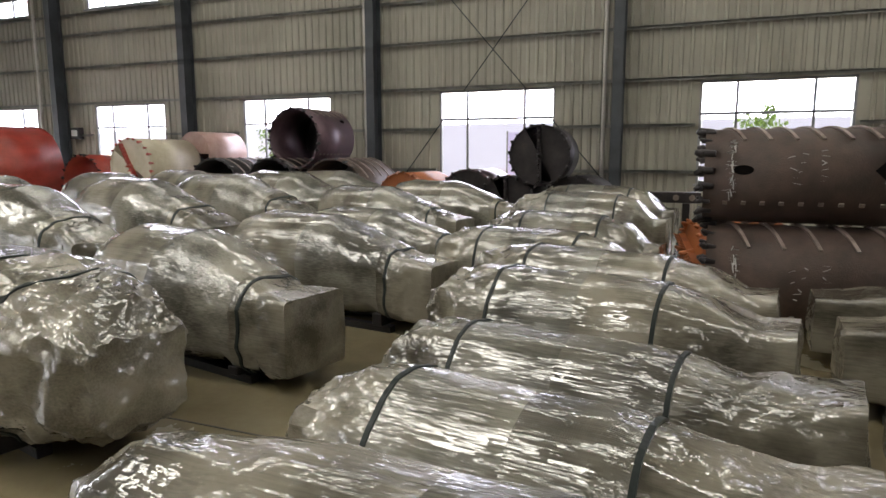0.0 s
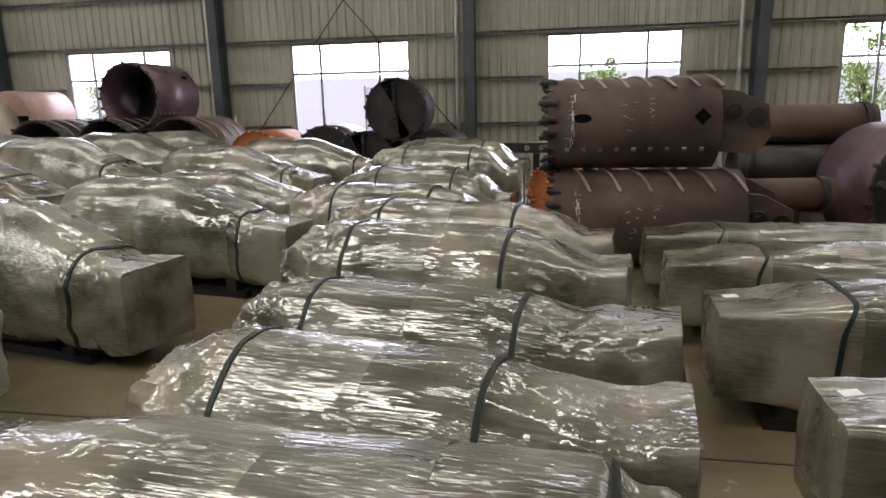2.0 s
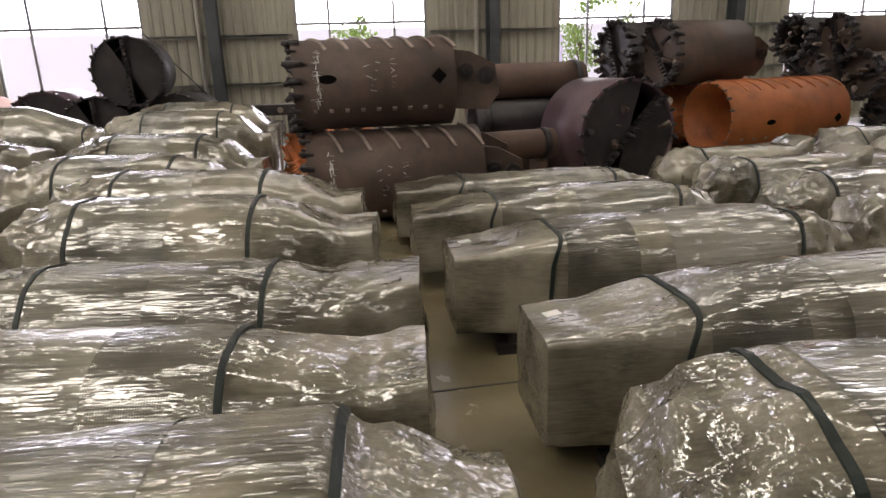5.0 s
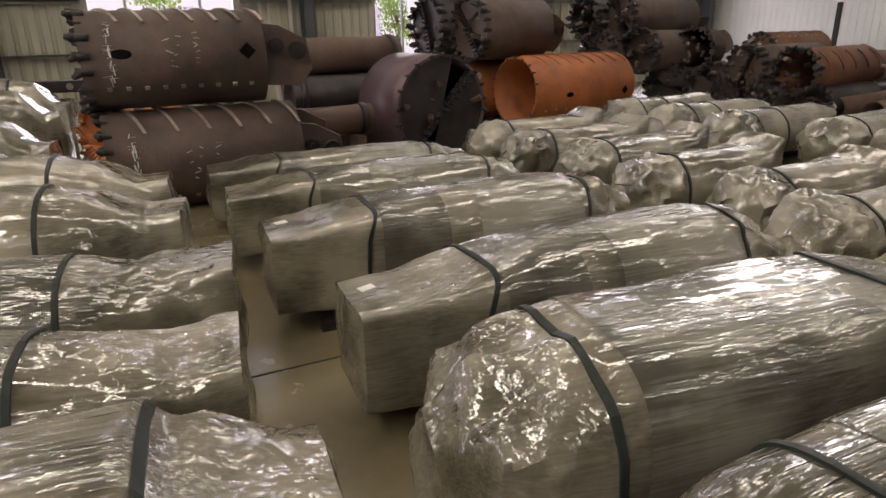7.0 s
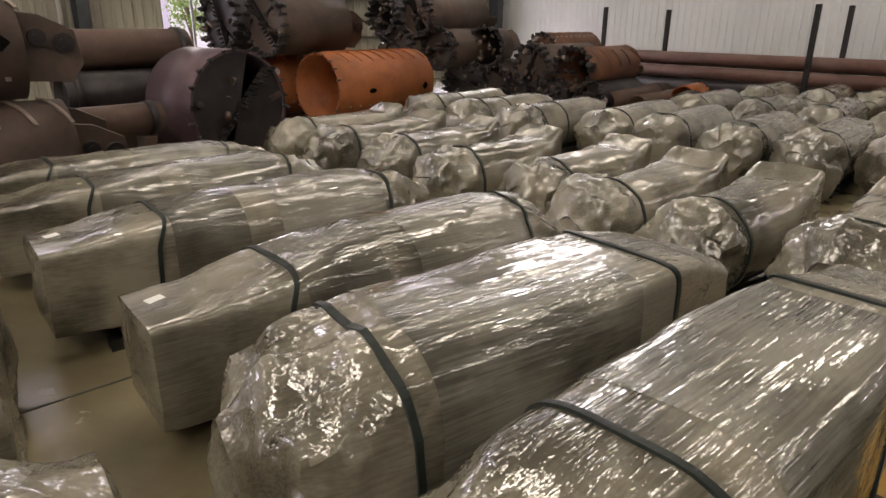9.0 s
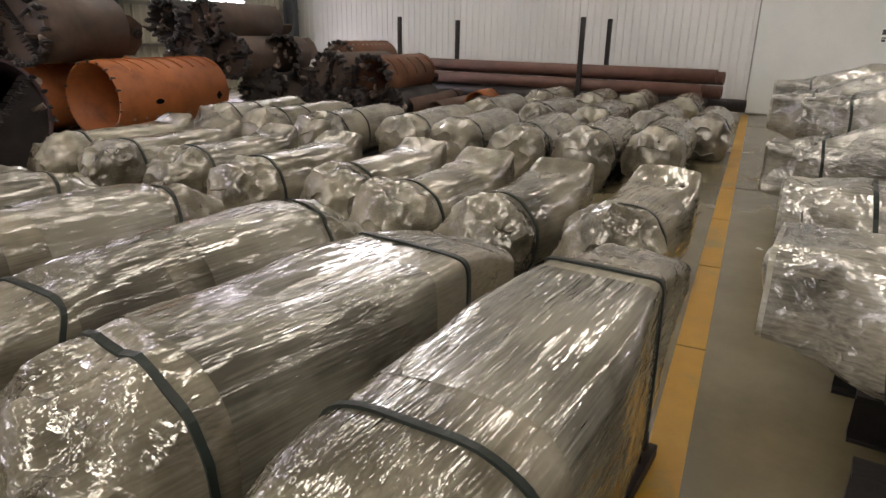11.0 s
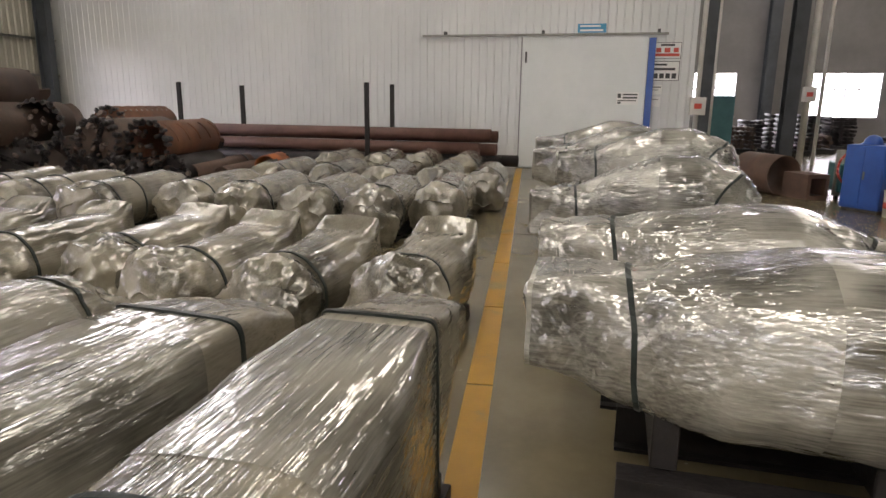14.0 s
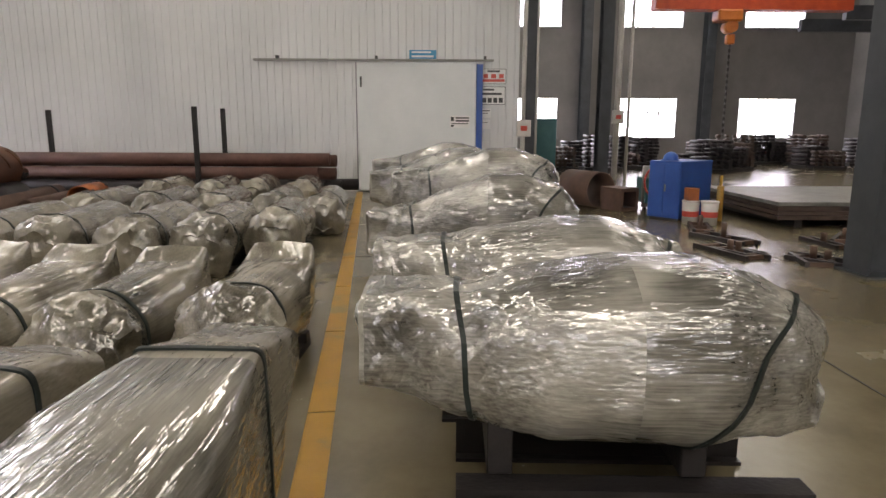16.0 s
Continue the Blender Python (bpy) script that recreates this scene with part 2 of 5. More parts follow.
IRON = material("dark_iron", [(0.25, (0.034, 0.025, 0.021)), (0.5, (0.072, 0.048, 0.039)), (0.8, (0.12, 0.08, 0.062))], (0.5, 0.72), metal=0.12, scale=3.5, detail=9, bump=0.25, bump_scale=70)
IRON_BLACK = material("black_iron", [(0.3, (0.016, 0.015, 0.017)), (0.6, (0.04, 0.034, 0.036)), (0.85, (0.08, 0.06, 0.055))], (0.35, 0.6), metal=0.4, scale=4, detail=9, bump=0.3)
WELD = material("weld_bead", [(0.3, (0.16, 0.125, 0.11)), (0.7, (0.34, 0.28, 0.25))], (0.4, 0.6), metal=0.4, scale=9)
CHALK = material("chalk_white", [(0.3, (0.35, 0.34, 0.33)), (0.7, (0.6, 0.59, 0.57))], (0.8, 0.9), scale=30)
RUST = material("rust_brown", [(0.25, (0.05, 0.032, 0.025)), (0.55, (0.10, 0.058, 0.043)), (0.85, (0.155, 0.088, 0.06))], (0.55, 0.75), scale=3, detail=9, bump=0.3)
ORANGE = material("orange_primer", [(0.2, (0.13, 0.045, 0.02)), (0.5, (0.33, 0.1, 0.03)), (0.85, (0.44, 0.145, 0.045))], (0.5, 0.65), scale=2.4, detail=8, bump=0.15)
RUST_ORANGE = material("orange_rust", [(0.25, (0.07, 0.036, 0.024)), (0.55, (0.155, 0.066, 0.036)), (0.85, (0.23, 0.1, 0.05))], (0.55, 0.75), scale=2.6, detail=9, bump=0.25)
RED = material("red_paint", [(0.25, (0.22, 0.03, 0.022)), (0.7, (0.42, 0.06, 0.04))], (0.3, 0.45), scale=3)
CREAM = material("cream_paint", [(0.3, (0.45, 0.40, 0.28)), (0.7, (0.6, 0.55, 0.42))], (0.35, 0.5), scale=3)
PINK = material("faded_red_film", [(0.3, (0.38, 0.23, 0.20)), (0.7, (0.5, 0.36, 0.32))], (0.3, 0.45), scale=3)
PURPLE = material("purple_iron", [(0.3, (0.06, 0.038, 0.05)), (0.7, (0.13, 0.08, 0.095))], (0.3, 0.5), metal=0.3, scale=3)
PIPE = material("pipe_primer", [(0.3, (0.085, 0.04, 0.032)), (0.7, (0.15, 0.075, 0.06))], (0.45, 0.6), scale=3, bump=0.1)
BLUE = material("blue_paint", [(0.3, (0.012, 0.06, 0.27)), (0.7, (0.022, 0.09, 0.36))], (0.35, 0.45), scale=3, bump=0.05)
TEAL = material("teal_paint", [(0.3, (0.03, 0.12, 0.13)), (0.7, (0.05, 0.17, 0.18))], (0.4, 0.5), scale=3)
SIGN_W = material("sign_white", [(0.3, (0.7, 0.7, 0.7)), (0.7, (0.78, 0.78, 0.77))], (0.35, 0.45))
SIGN_RED = material("sign_red", [(0.3, (0.5, 0.06, 0.04)), (0.7, (0.6, 0.09, 0.07))], (0.4, 0.5))
SIGN_BLACK = material("sign_black", [(0.3, (0.03, 0.03, 0.035)), (0.7, (0.06, 0.06, 0.065))], (0.5, 0.6))
SIGN_BLUE = material("sign_blue", [(0.3, (0.03, 0.22, 0.42)), (0.7, (0.05, 0.28, 0.5))], (0.4, 0.5))
CONDUIT = material("white_conduit", [(0.3, (0.5, 0.49, 0.46)), (0.7, (0.62, 0.6, 0.57))], (0.4, 0.5))
LEAF = material("leaf", [(0.3, (0.12, 0.2, 0.025)), (0.7, (0.22, 0.34, 0.05))], (0.5, 0.6), scale=2)
PLASTIC_W = material("white_bucket_plastic", [(0.3, (0.5, 0.49, 0.46)), (0.7, (0.66, 0.65, 0.62))], (0.35, 0.5), scale=5)
HOIST_RED = material("hoist_red", [(0.3, (0.4, 0.05, 0.02)), (0.7, (0.55, 0.09, 0.03))], (0.35, 0.5))
HOIST_ORANGE = material("hoist_orange", [(0.3, (0.45, 0.12, 0.02)), (0.7, (0.6, 0.2, 0.04))], (0.35, 0.5))

GLASS = bpy.data.materials.new("glass")
GLASS.use_nodes = True
_g = GLASS.node_tree
_mix, _tr, _gl = _g.nodes.new("ShaderNodeMixShader"), _g.nodes.new("ShaderNodeBsdfTransparent"), _g.nodes.new("ShaderNodeBsdfGlossy")
_gl.inputs["Roughness"].default_value = 0.05
_tr.inputs["Color"].default_value = (0.93, 0.92, 0.97, 1)
_mix.inputs[0].default_value = 0.06
_g.links.new(_tr.outputs[0], _mix.inputs[1])
_g.links.new(_gl.outputs[0], _mix.inputs[2])
_g.links.new(_mix.outputs[0], _g.nodes["Material Output"].inputs[0])


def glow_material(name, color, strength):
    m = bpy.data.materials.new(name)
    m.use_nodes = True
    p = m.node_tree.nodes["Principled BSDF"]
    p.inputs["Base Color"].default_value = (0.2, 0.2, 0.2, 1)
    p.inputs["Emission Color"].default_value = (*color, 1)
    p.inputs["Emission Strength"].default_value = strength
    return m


SKY_CARD = glow_material("bright_sky", (0.95, 0.94, 1.0), SKY_GLOW)
# building wall and doors emit light themselves, in place of daylight falling on them
GLOW_FACADE = glow_material("glow_facade", (0.93, 0.90, 1.0), 0.9)
GLOW_DOOR = glow_material("glow_door", (0.75, 0.62, 0.95), 0.75)


# ---- mesh helpers ----
def box_into(bm, x0, x1, y0, y1, z0, z1, m=None):
    vs = [bm.verts.new((x, y, z)) for x in (x0, x1) for y in (y0, y1) for z in (z0, z1)]
    for f in ((0, 1, 3, 2), (4, 6, 7, 5), (0, 4, 5, 1), (2, 3, 7, 6), (0, 2, 6, 4), (1, 5, 7, 3)):
        bm.faces.new([vs[k] for k in f])
    if m is not None:
        bmesh.ops.transform(bm, matrix=m, verts=vs)
    return vs


def rod_into(bm, a, b, r0, r1=None, seg=12, cap=True):
    a, b = Vector(a), Vector(b)
    r1 = r0 if r1 is None else r1
    q = (b - a).to_track_quat("Z", "Y").to_matrix()
    ra, rb = [], []
    for k in range(seg):
        c, s = math.cos(2 * math.pi * k / seg), math.sin(2 * math.pi * k / seg)
        ra.append(bm.verts.new(a + q @ Vector((c * r0, s * r0, 0))))
        rb.append(bm.verts.new(b + q @ Vector((c * r1, s * r1, 0))))
    for k in range(seg):
        f = bm.faces.new((ra[k], ra[(k + 1) % seg], rb[(k + 1) % seg], rb[k]))
        f.smooth = True
    if cap:
        bm.faces.new(ra[::-1])
        bm.faces.new(rb)


def part(name, bm, mat, parent=None, label="", bevel=0.0, smooth=False):
    me = bpy.data.meshes.new(name)
    bmesh.ops.recalc_face_normals(bm, faces=bm.faces)
    if bevel:
        bmesh.ops.bevel(bm, geom=list(bm.edges), offset=bevel, segments=1, affect="EDGES", clamp_overlap=True)
    if smooth:
        for f in bm.faces:
            f.smooth = True
    bm.to_mesh(me)
    bm.free()
    if name == "film_wrap":
        me.set_sharp_from_angle(angle=radians(34))
    me.materials.append(mat)
    ob = new(name, me)
    if parent is not None:
        ob.parent = parent
    if label:
        ob["label"] = label
    return ob


def box_part(name, dims, mat, parent=None, label="", bevel=0.0):
    bm = bmesh.new()
    box_into(bm, *dims)
    return part(name, bm, mat, parent, label, bevel)


def rod_part(name, a, b, r, mat, parent=None, label="", seg=14, r1=None):
    bm = bmesh.new()
    rod_into(bm, a, b, r, r1, seg)
    return part(name, bm, mat, parent, label)


def thing(name, m, label, category, group="", kind=""):
    e = new(name)
    e.empty_display_size = 0.1
    e.matrix_world = m
    return tagged(e, label, category, group, kind)


# ---- large structure ----
X0, X1, Y0, YW, TOP = -26.0, 35.0, -20.0, 16.25, 9.4
WX = 18.5
BAY, COL0 = 6.0, -0.10
WIN_L, WIN_R, WIN_B, WIN_T = 1.66, 4.55, 0.95, 3.13
UP_B, UP_T = 6.02, 6.6


def wall_with_openings(name, axis, at, lo, hi, holes, mat, thick=0.12, top=TOP, outward=1):
    """A wall along x (axis 'x', at y) or along y (axis 'y', at x) with real openings."""
    bm = bmesh.new()
    us = sorted({lo, hi, *[h[0] for h in holes], *[h[1] for h in holes]})
    zs = sorted({0.0, top, *[h[2] for h in holes], *[h[3] for h in holes]})
    a, b = (at, at + thick * outward) if outward > 0 else (at + thick * outward, at)
    for u0, u1 in zip(us, us[1:]):
        run = None
        for z0, z1 in [*zip(zs, zs[1:]), (None, None)]:
            solid = z0 is not None and not any(h[0] <= u0 and u1 <= h[1] and h[2] <= z0 and z1 <= h[3] for h in holes)
            if solid:
                run = (run[0], z1) if run else (z0, z1)
            elif run:
                if axis == "x":
                    box_into(bm, u0, u1, a, b, *run)
                else:
                    box_into(bm, a, b, u0, u1, *run)
                run = None
    bmesh.ops.remove_doubles(bm, verts=bm.verts, dist=0.0005)
    return tagged(part(name, bm, mat), kind="structure")


fl = tagged(box_part("floor", (X0 - 6, X1 + 6, Y0, YW + 0.3, -0.2, 0.0), FLOOR), "worn olive-grey painted concrete factory floor", "floor", kind="structure")
bays = range(-4, 3)
WIN_AT = {k: COL0 + BAY * k + {-4: 0.75, -3: 0.25}.get(k, 0.0) for k in bays}
holes_n = [(WIN_AT[k] + WIN_L, WIN_AT[k] + WIN_R, WIN_B, WIN_T) for k in bays] + [(WIN_AT[k] + WIN_L, WIN_AT[k] + WIN_R, UP_B, UP_T) for k in bays]
wall_n = tagged(wall_with_openings("wall_north", "x", YW, X0, WX + 1.0, holes_n, CLAD), "beige corrugated metal cladding wall with large windows", "wall")
east_bays = [-8.49 - BAY * k for k in range(-2, 3)]
holes_e = [(y - 2.9, y, 1.13, 3.11) for y in east_bays] + [(y - 2.95, y + 0.05, 6.46, 7.9) for y in east_bays]
wall_e = tagged(wall_with_openings("wall_east", "y", X1, Y0 - 3, YW + 0.3, holes_e, GREY_WALL), "dark grey far factory wall with bright windows", "wall")
tagged(box_part("wall_south", (X0, X1, Y0 - 0.15, Y0, 0, TOP), GREY_WALL), "plain grey wall closing the hall", "wall", kind="structure")
# out of view: openings added so that bright light reflects in the packs
holes_w = [(y, y + 2.9, 1.13, 3.11) for y in (-16, -10, -4, 2, 8)] + [(y, y + 2.9, UP_B, UP_T) for y in (-16, -10, -4, 2, 8)]
tagged(wall_with_openings("wall_west", "y", X0, Y0, YW, holes_w, CLAD, outward=-1), "unseen beige wall closing the hall, with openings added for light", "wall")
# unseen glowing card behind the added west openings
tagged(box_part("backdrop", (X0 - 9.2, X0 - 9, -50, 45, -0.05, 25), SKY_CARD), "overexposed pale sky", "backdrop", kind="structure")
# closed roof; the unseen lamps standing in for skylights hang just under it
bm = bmesh.new()
box_into(bm, X0 - 0.2, X1 + 0.2, Y0 - 0.2, YW + 0.4, TOP, TOP + 0.12)
tagged(part("ceiling", bm, ROOF), "grey sheet metal factory roof", "ceiling", kind="structure")


def corrugation(name, along, at, lo, hi, pitch, depth, z0, z1, mat, parent, holes=(), sign=-1, wid=0.45):
    """Raised ribs of a sheet wall, cut at the openings."""
    bm = bmesh.new()
    u = lo
    while u < hi:
        w = pitch * wid
        spans = [(z0, z1)]
        for h in holes:
            if u + w > h[0] - 0.04 and u < h[1] + 0.04:
                nxt = []
                for s in spans:
                    if h[3] + 0.05 <= s[0] or h[2] - 0.05 >= s[1]:
                        nxt.append(s)
                    else:
                        if h[2] - 0.05 > s[0]:
                            nxt.append((s[0], h[2] - 0.05))
                        if h[3] + 0.05 < s[1]:
                            nxt.append((h[3] + 0.05, s[1]))
                spans = nxt
        for s in spans:
            ring = [(u, 0), (u + w * 0.25, sign * depth), (u + w * 0.75, sign * depth), (u + w, 0)]
            lo_v = [bm.verts.new((a, at + d, s[0]) if along == "x" else (at + d, a, s[0])) for a, d in ring]
            hi_v = [bm.verts.new((a, at + d, s[1]) if along == "x" else (at + d, a, s[1])) for a, d in ring]
            for k in range(3):
                bm.faces.new((lo_v[k], lo_v[k + 1], hi_v[k + 1], hi_v[k]))
        u += pitch
    return part(name, bm, mat, parent)


corrugation("ribs", "x", YW, -22, WX, 0.21, 0.035, 0.0, TOP, CLAD, wall_n, holes_n)

# girts
for z in (1.22, 2.22, 3.2, 4.3, 5.3, 5.9, 6.75, 7.8):
    bm = bmesh.new()
    for k in range(-4, 4):
        c = COL0 + BAY * k
        segs = [(c, c + BAY)]
        if WIN_B < z < WIN_T or UP_B < z < UP_T:
            w = WIN_AT.get(k, c)
            segs = [(c, w + WIN_L - 0.06), (w + WIN_R + 0.06, c + BAY)]
        for a, b in segs:
            b = min(b, WX)
            if b > a:
                box_into(bm, a, b, YW - 0.11, YW - 0.036, z - 0.02, z + 0.02)
                box_into(bm, a, b, YW - 0.11, YW - 0.1, z - 0.05, z + 0.02)
    tagged(part("wall_girt", bm, GIRT), "thin grey steel girt on the cladding wall", "girt", kind="structure")


def i_column(x, y, h, w=0.22, d=0.4, mat=COLUMN, turn=0, name="steel_column"):
    t = thing(name, pose(x, y, 0, 0, 0, turn), "dark blue-grey painted steel I-section column", "column", "columns of the hall", "structure")
    box_part("flange", (-w / 2, w / 2, -d / 2, -d / 2 + 0.016, 0, h), mat, t)
    box_part("flange", (-w / 2, w / 2, d / 2 - 0.016, d / 2, 0, h), mat, t)
    box_part("web", (-0.008, 0.008, -d / 2 + 0.016, d / 2 - 0.016, 0, h), mat, t)
    box_part("base_plate", (-w / 2 - 0.06, w / 2 + 0.06, -d / 2 - 0.06, d / 2 + 0.06, 0, 0.025), mat, t)
    return t


for k in range(-4, 3):
    i_column(COL0 + BAY * k + (0.8 if k == -3 else 0.0), YW - 0.32, TOP)
i_column(17.9, YW - 0.32, TOP)


def window(name, m, w, h, lights, label, low_split=None):
    """Aluminium window: outer frame, sill, mullions and panes, local x along the wall, y through it."""
    t = thing(name, m, label, "window", kind="structure")
    f = 0.05
    bm = bmesh.new()
    for d in ((0, f, 0, h), (w - f, w, 0, h), (f, w - f, 0, f), (f, w - f, h - f, h)):
        box_into(bm, d[0], d[1], -0.03, 0.03, d[2], d[3])
    part("window_frame", bm, FRAME_W, t)
    bm = bmesh.new()
    for u in lights:
        box_into(bm, u - 0.026, u + 0.026, -0.025, 0.025, f, h - f)
    if low_split:
        box_into(bm, f, w - f, -0.021, 0.021, low_split - 0.028, low_split + 0.028)
    part("mullions", bm, FRAME_W, t)
    box_part("window_sill", (-0.05, w + 0.05, -0.12, 0.0, -0.05, -0.004), FRAME_W, t)
    us = [f, *lights, w - f]
    vs = [f, low_split, h - f] if low_split else [f, h - f]
    for a, b in zip(us, us[1:]):
        for c, d in zip(vs, vs[1:]):
            p = box_part("pane", (a + 0.027, b - 0.027, -0.004, 0.004, c + 0.029, d - 0.029), GLASS, t)
            p.visible_shadow = False
    return t


wcount = 0
for k in bays:
    wcount += 1
    c = WIN_AT[k]
    window(f"window_{wcount}", pose(c + WIN_L, YW + 0.05, WIN_B), WIN_R - WIN_L, WIN_T - WIN_B, (0.73, 2.16), "wide aluminium-framed window, bright daylight behind", 1.49)
for k in bays:
    wcount += 1
    window(f"window_{wcount}", pose(WIN_AT[k] + WIN_L, YW + 0.05, UP_B), WIN_R - WIN_L, UP_T - UP_B, (0.73, 2.16), "high clerestory window with daylight behind")
for y in east_bays:
    wcount += 1
    window(f"window_{wcount}", pose(X1 + 0.05, y, 1.13, 0, 0, -90), 2.9, 1.98, (1.0, 1.45, 2.0), "far aluminium-framed window, bright daylight behind", 1.25)
    wcount += 1
    window(f"window_{wcount}", pose(X1 + 0.05, y + 0.05, 6.46, 0, 0, -90), 3.0, 1.44, (0.75, 1.5), "far high window with daylight behind")

# outside: ground, bright sky, pale building, trees
tagged(box_part("ground", (-300, 300, YW + 0.5, 400, -0.25, -0.05), FLOOR), "pale yard outside the windows", "ground", kind="structure")
tagged(box_part("backdrop", (-60, 60, 46.0, 46.2, -0.05, 30), SKY_CARD), "overexposed pale sky", "backdrop", kind="structure")
tagged(box_part("backdrop", (X1 + 9, X1 + 9.2, -60, 40, -0.05, 25), SKY_CARD), "overexposed pale sky", "backdrop", kind="structure")

# white panel room wall with the sliding door
white = tagged(box_part("wall_room", (WX, WX + 0.1, -1.3, YW - 0.02, 0, 6.2), WHITE_WALL), "white ribbed sandwich panel wall of an inner room", "wall", kind="structure")
corrugation("ribs", "y", WX, -1.2, YW - 0.3, 0.19, 0.012, 0.0, 6.2, WHITE_WALL, white, wid=0.2)
tagged(box_part("wall_room_side", (WX + 0.1, WX + 9.0, -1.3, -1.2, 0, 6.2), WHITE_WALL), "white sandwich panel side wall of the inner room", "wall", kind="structure")

# ---- wrapped packs ----
def lerp_sec(secs, x):
    if x <= secs[0][0]:
        return secs[0][1:]
    for a, b in zip(secs, secs[1:]):
        if x <= b[0]:
            k = (x - a[0]) / (b[0] - a[0])
            k = k * k * (3 - 2 * k) * 0.3 + k * 0.7
            return tuple(p + (q - p) * k for p, q in zip(a[1:], b[1:]))
    return secs[-1][1:]


def ring_at(secs, x, nu, seed, off=0.0, shear=0.0):
    out = []
    for k in range(nu):
        a = 2 * math.pi * k / nu
        c, s = math.cos(a), math.sin(a)
        xx = x + shear * s * 0.3
        hw, hh, zc, n, cr = lerp_sec(secs, xx)
        yy = hw * math.copysign(abs(c) ** (2 / n), c)
        zz = hh * math.copysign(abs(s) ** (2 / n), s)
        p = Vector((xx, yy, zz))
        q = Vector((xx * 2.0 + seed * 7.3, yy * 3.0, zz * 3.0 + seed))
        d = 0.011 * noise.noise(q * 1.3) + 0.006 * noise.noise(q * 3.1)
        if cr > 0.01:
            v = noise.voronoi(q * 1.9)[0]
            v2 = noise.voronoi(q * 4.3)[0]
            d += cr * (0.15 * (v[0] - 0.38) + 0.07 * (v2[0] - 0.38) + 0.05 * noise.noise(q * 2.3))
        r = Vector((0, yy, zz))
        ln = max(r.length, 0.02)
        r = r / ln
        out.append(Vector((xx, 0, zc)) + Vector((0, yy, zz)) + r * min(d + off, ln * 2 if d > 0 else 9))
    return out


def loft_into(bm, secs, x0, x1, nx, nu, seed, off=0.0, caps=True, puff=0.03):
    rings = []
    lay = bm.verts.layers.float.new("crumple")
    xs = [x0 + (x1 - x0) * k / nx for k in range(nx + 1)]
    for x in xs:
        rings.append([bm.verts.new(p) for p in ring_at(secs, x, nu, seed, off)])
        for v in rings[-1]:
            v[lay] = lerp_sec(secs, x)[4]
    if caps:
        for end, sgn in ((0, -1), (-1, 1)):
            base = [v.co.copy() for v in rings[end]]
            mid = sum(base, Vector()) / nu
            for fr in (0.93, 0.75, 0.55, 0.36, 0.18):
                cur = []
                for p in base:
                    q = mid.lerp(p, fr)
                    q.x += sgn * puff * (1 - fr) + 0.03 * noise.noise(q * 5 + Vector((seed, 0, 0))) + 0.05 * secs[end][5] * (noise.voronoi(q * 9)[0][0] - 0.4)
                    cur.append(bm.verts.new(q))
                    cur[-1][lay] = max(0.25, secs[end][5])
                if end == 0:
                    rings.insert(0, cur)
                else:
                    rings.append(cur)
    for a, b in zip(rings, rings[1:]):
        for k in range(nu):
            f = bm.faces.new((a[k], a[(k + 1) % nu], b[(k + 1) % nu], b[k]))
            f.smooth = True
    if caps:
        bm.faces.new(rings[0][::-1]).smooth = True
        bm.faces.new(rings[-1]).smooth = True


def strap_into(bm, secs, x, seed, w=0.022, shear=0.0, nu=48):
    rs = [ring_at(secs, x + d, nu, seed, o, shear) for d, o in ((0, 0.0), (0, 0.010), (w, 0.010), (w, 0.0))]
    vs = [[bm.verts.new(p) for p in r] for r in rs]
    for k in range(nu):
        j = (k + 1) % nu
        for a, b in ((0, 1), (1, 2), (2, 3)):
            bm.faces.new((vs[a][k], vs[a][j], vs[b][j], vs[b][k]))


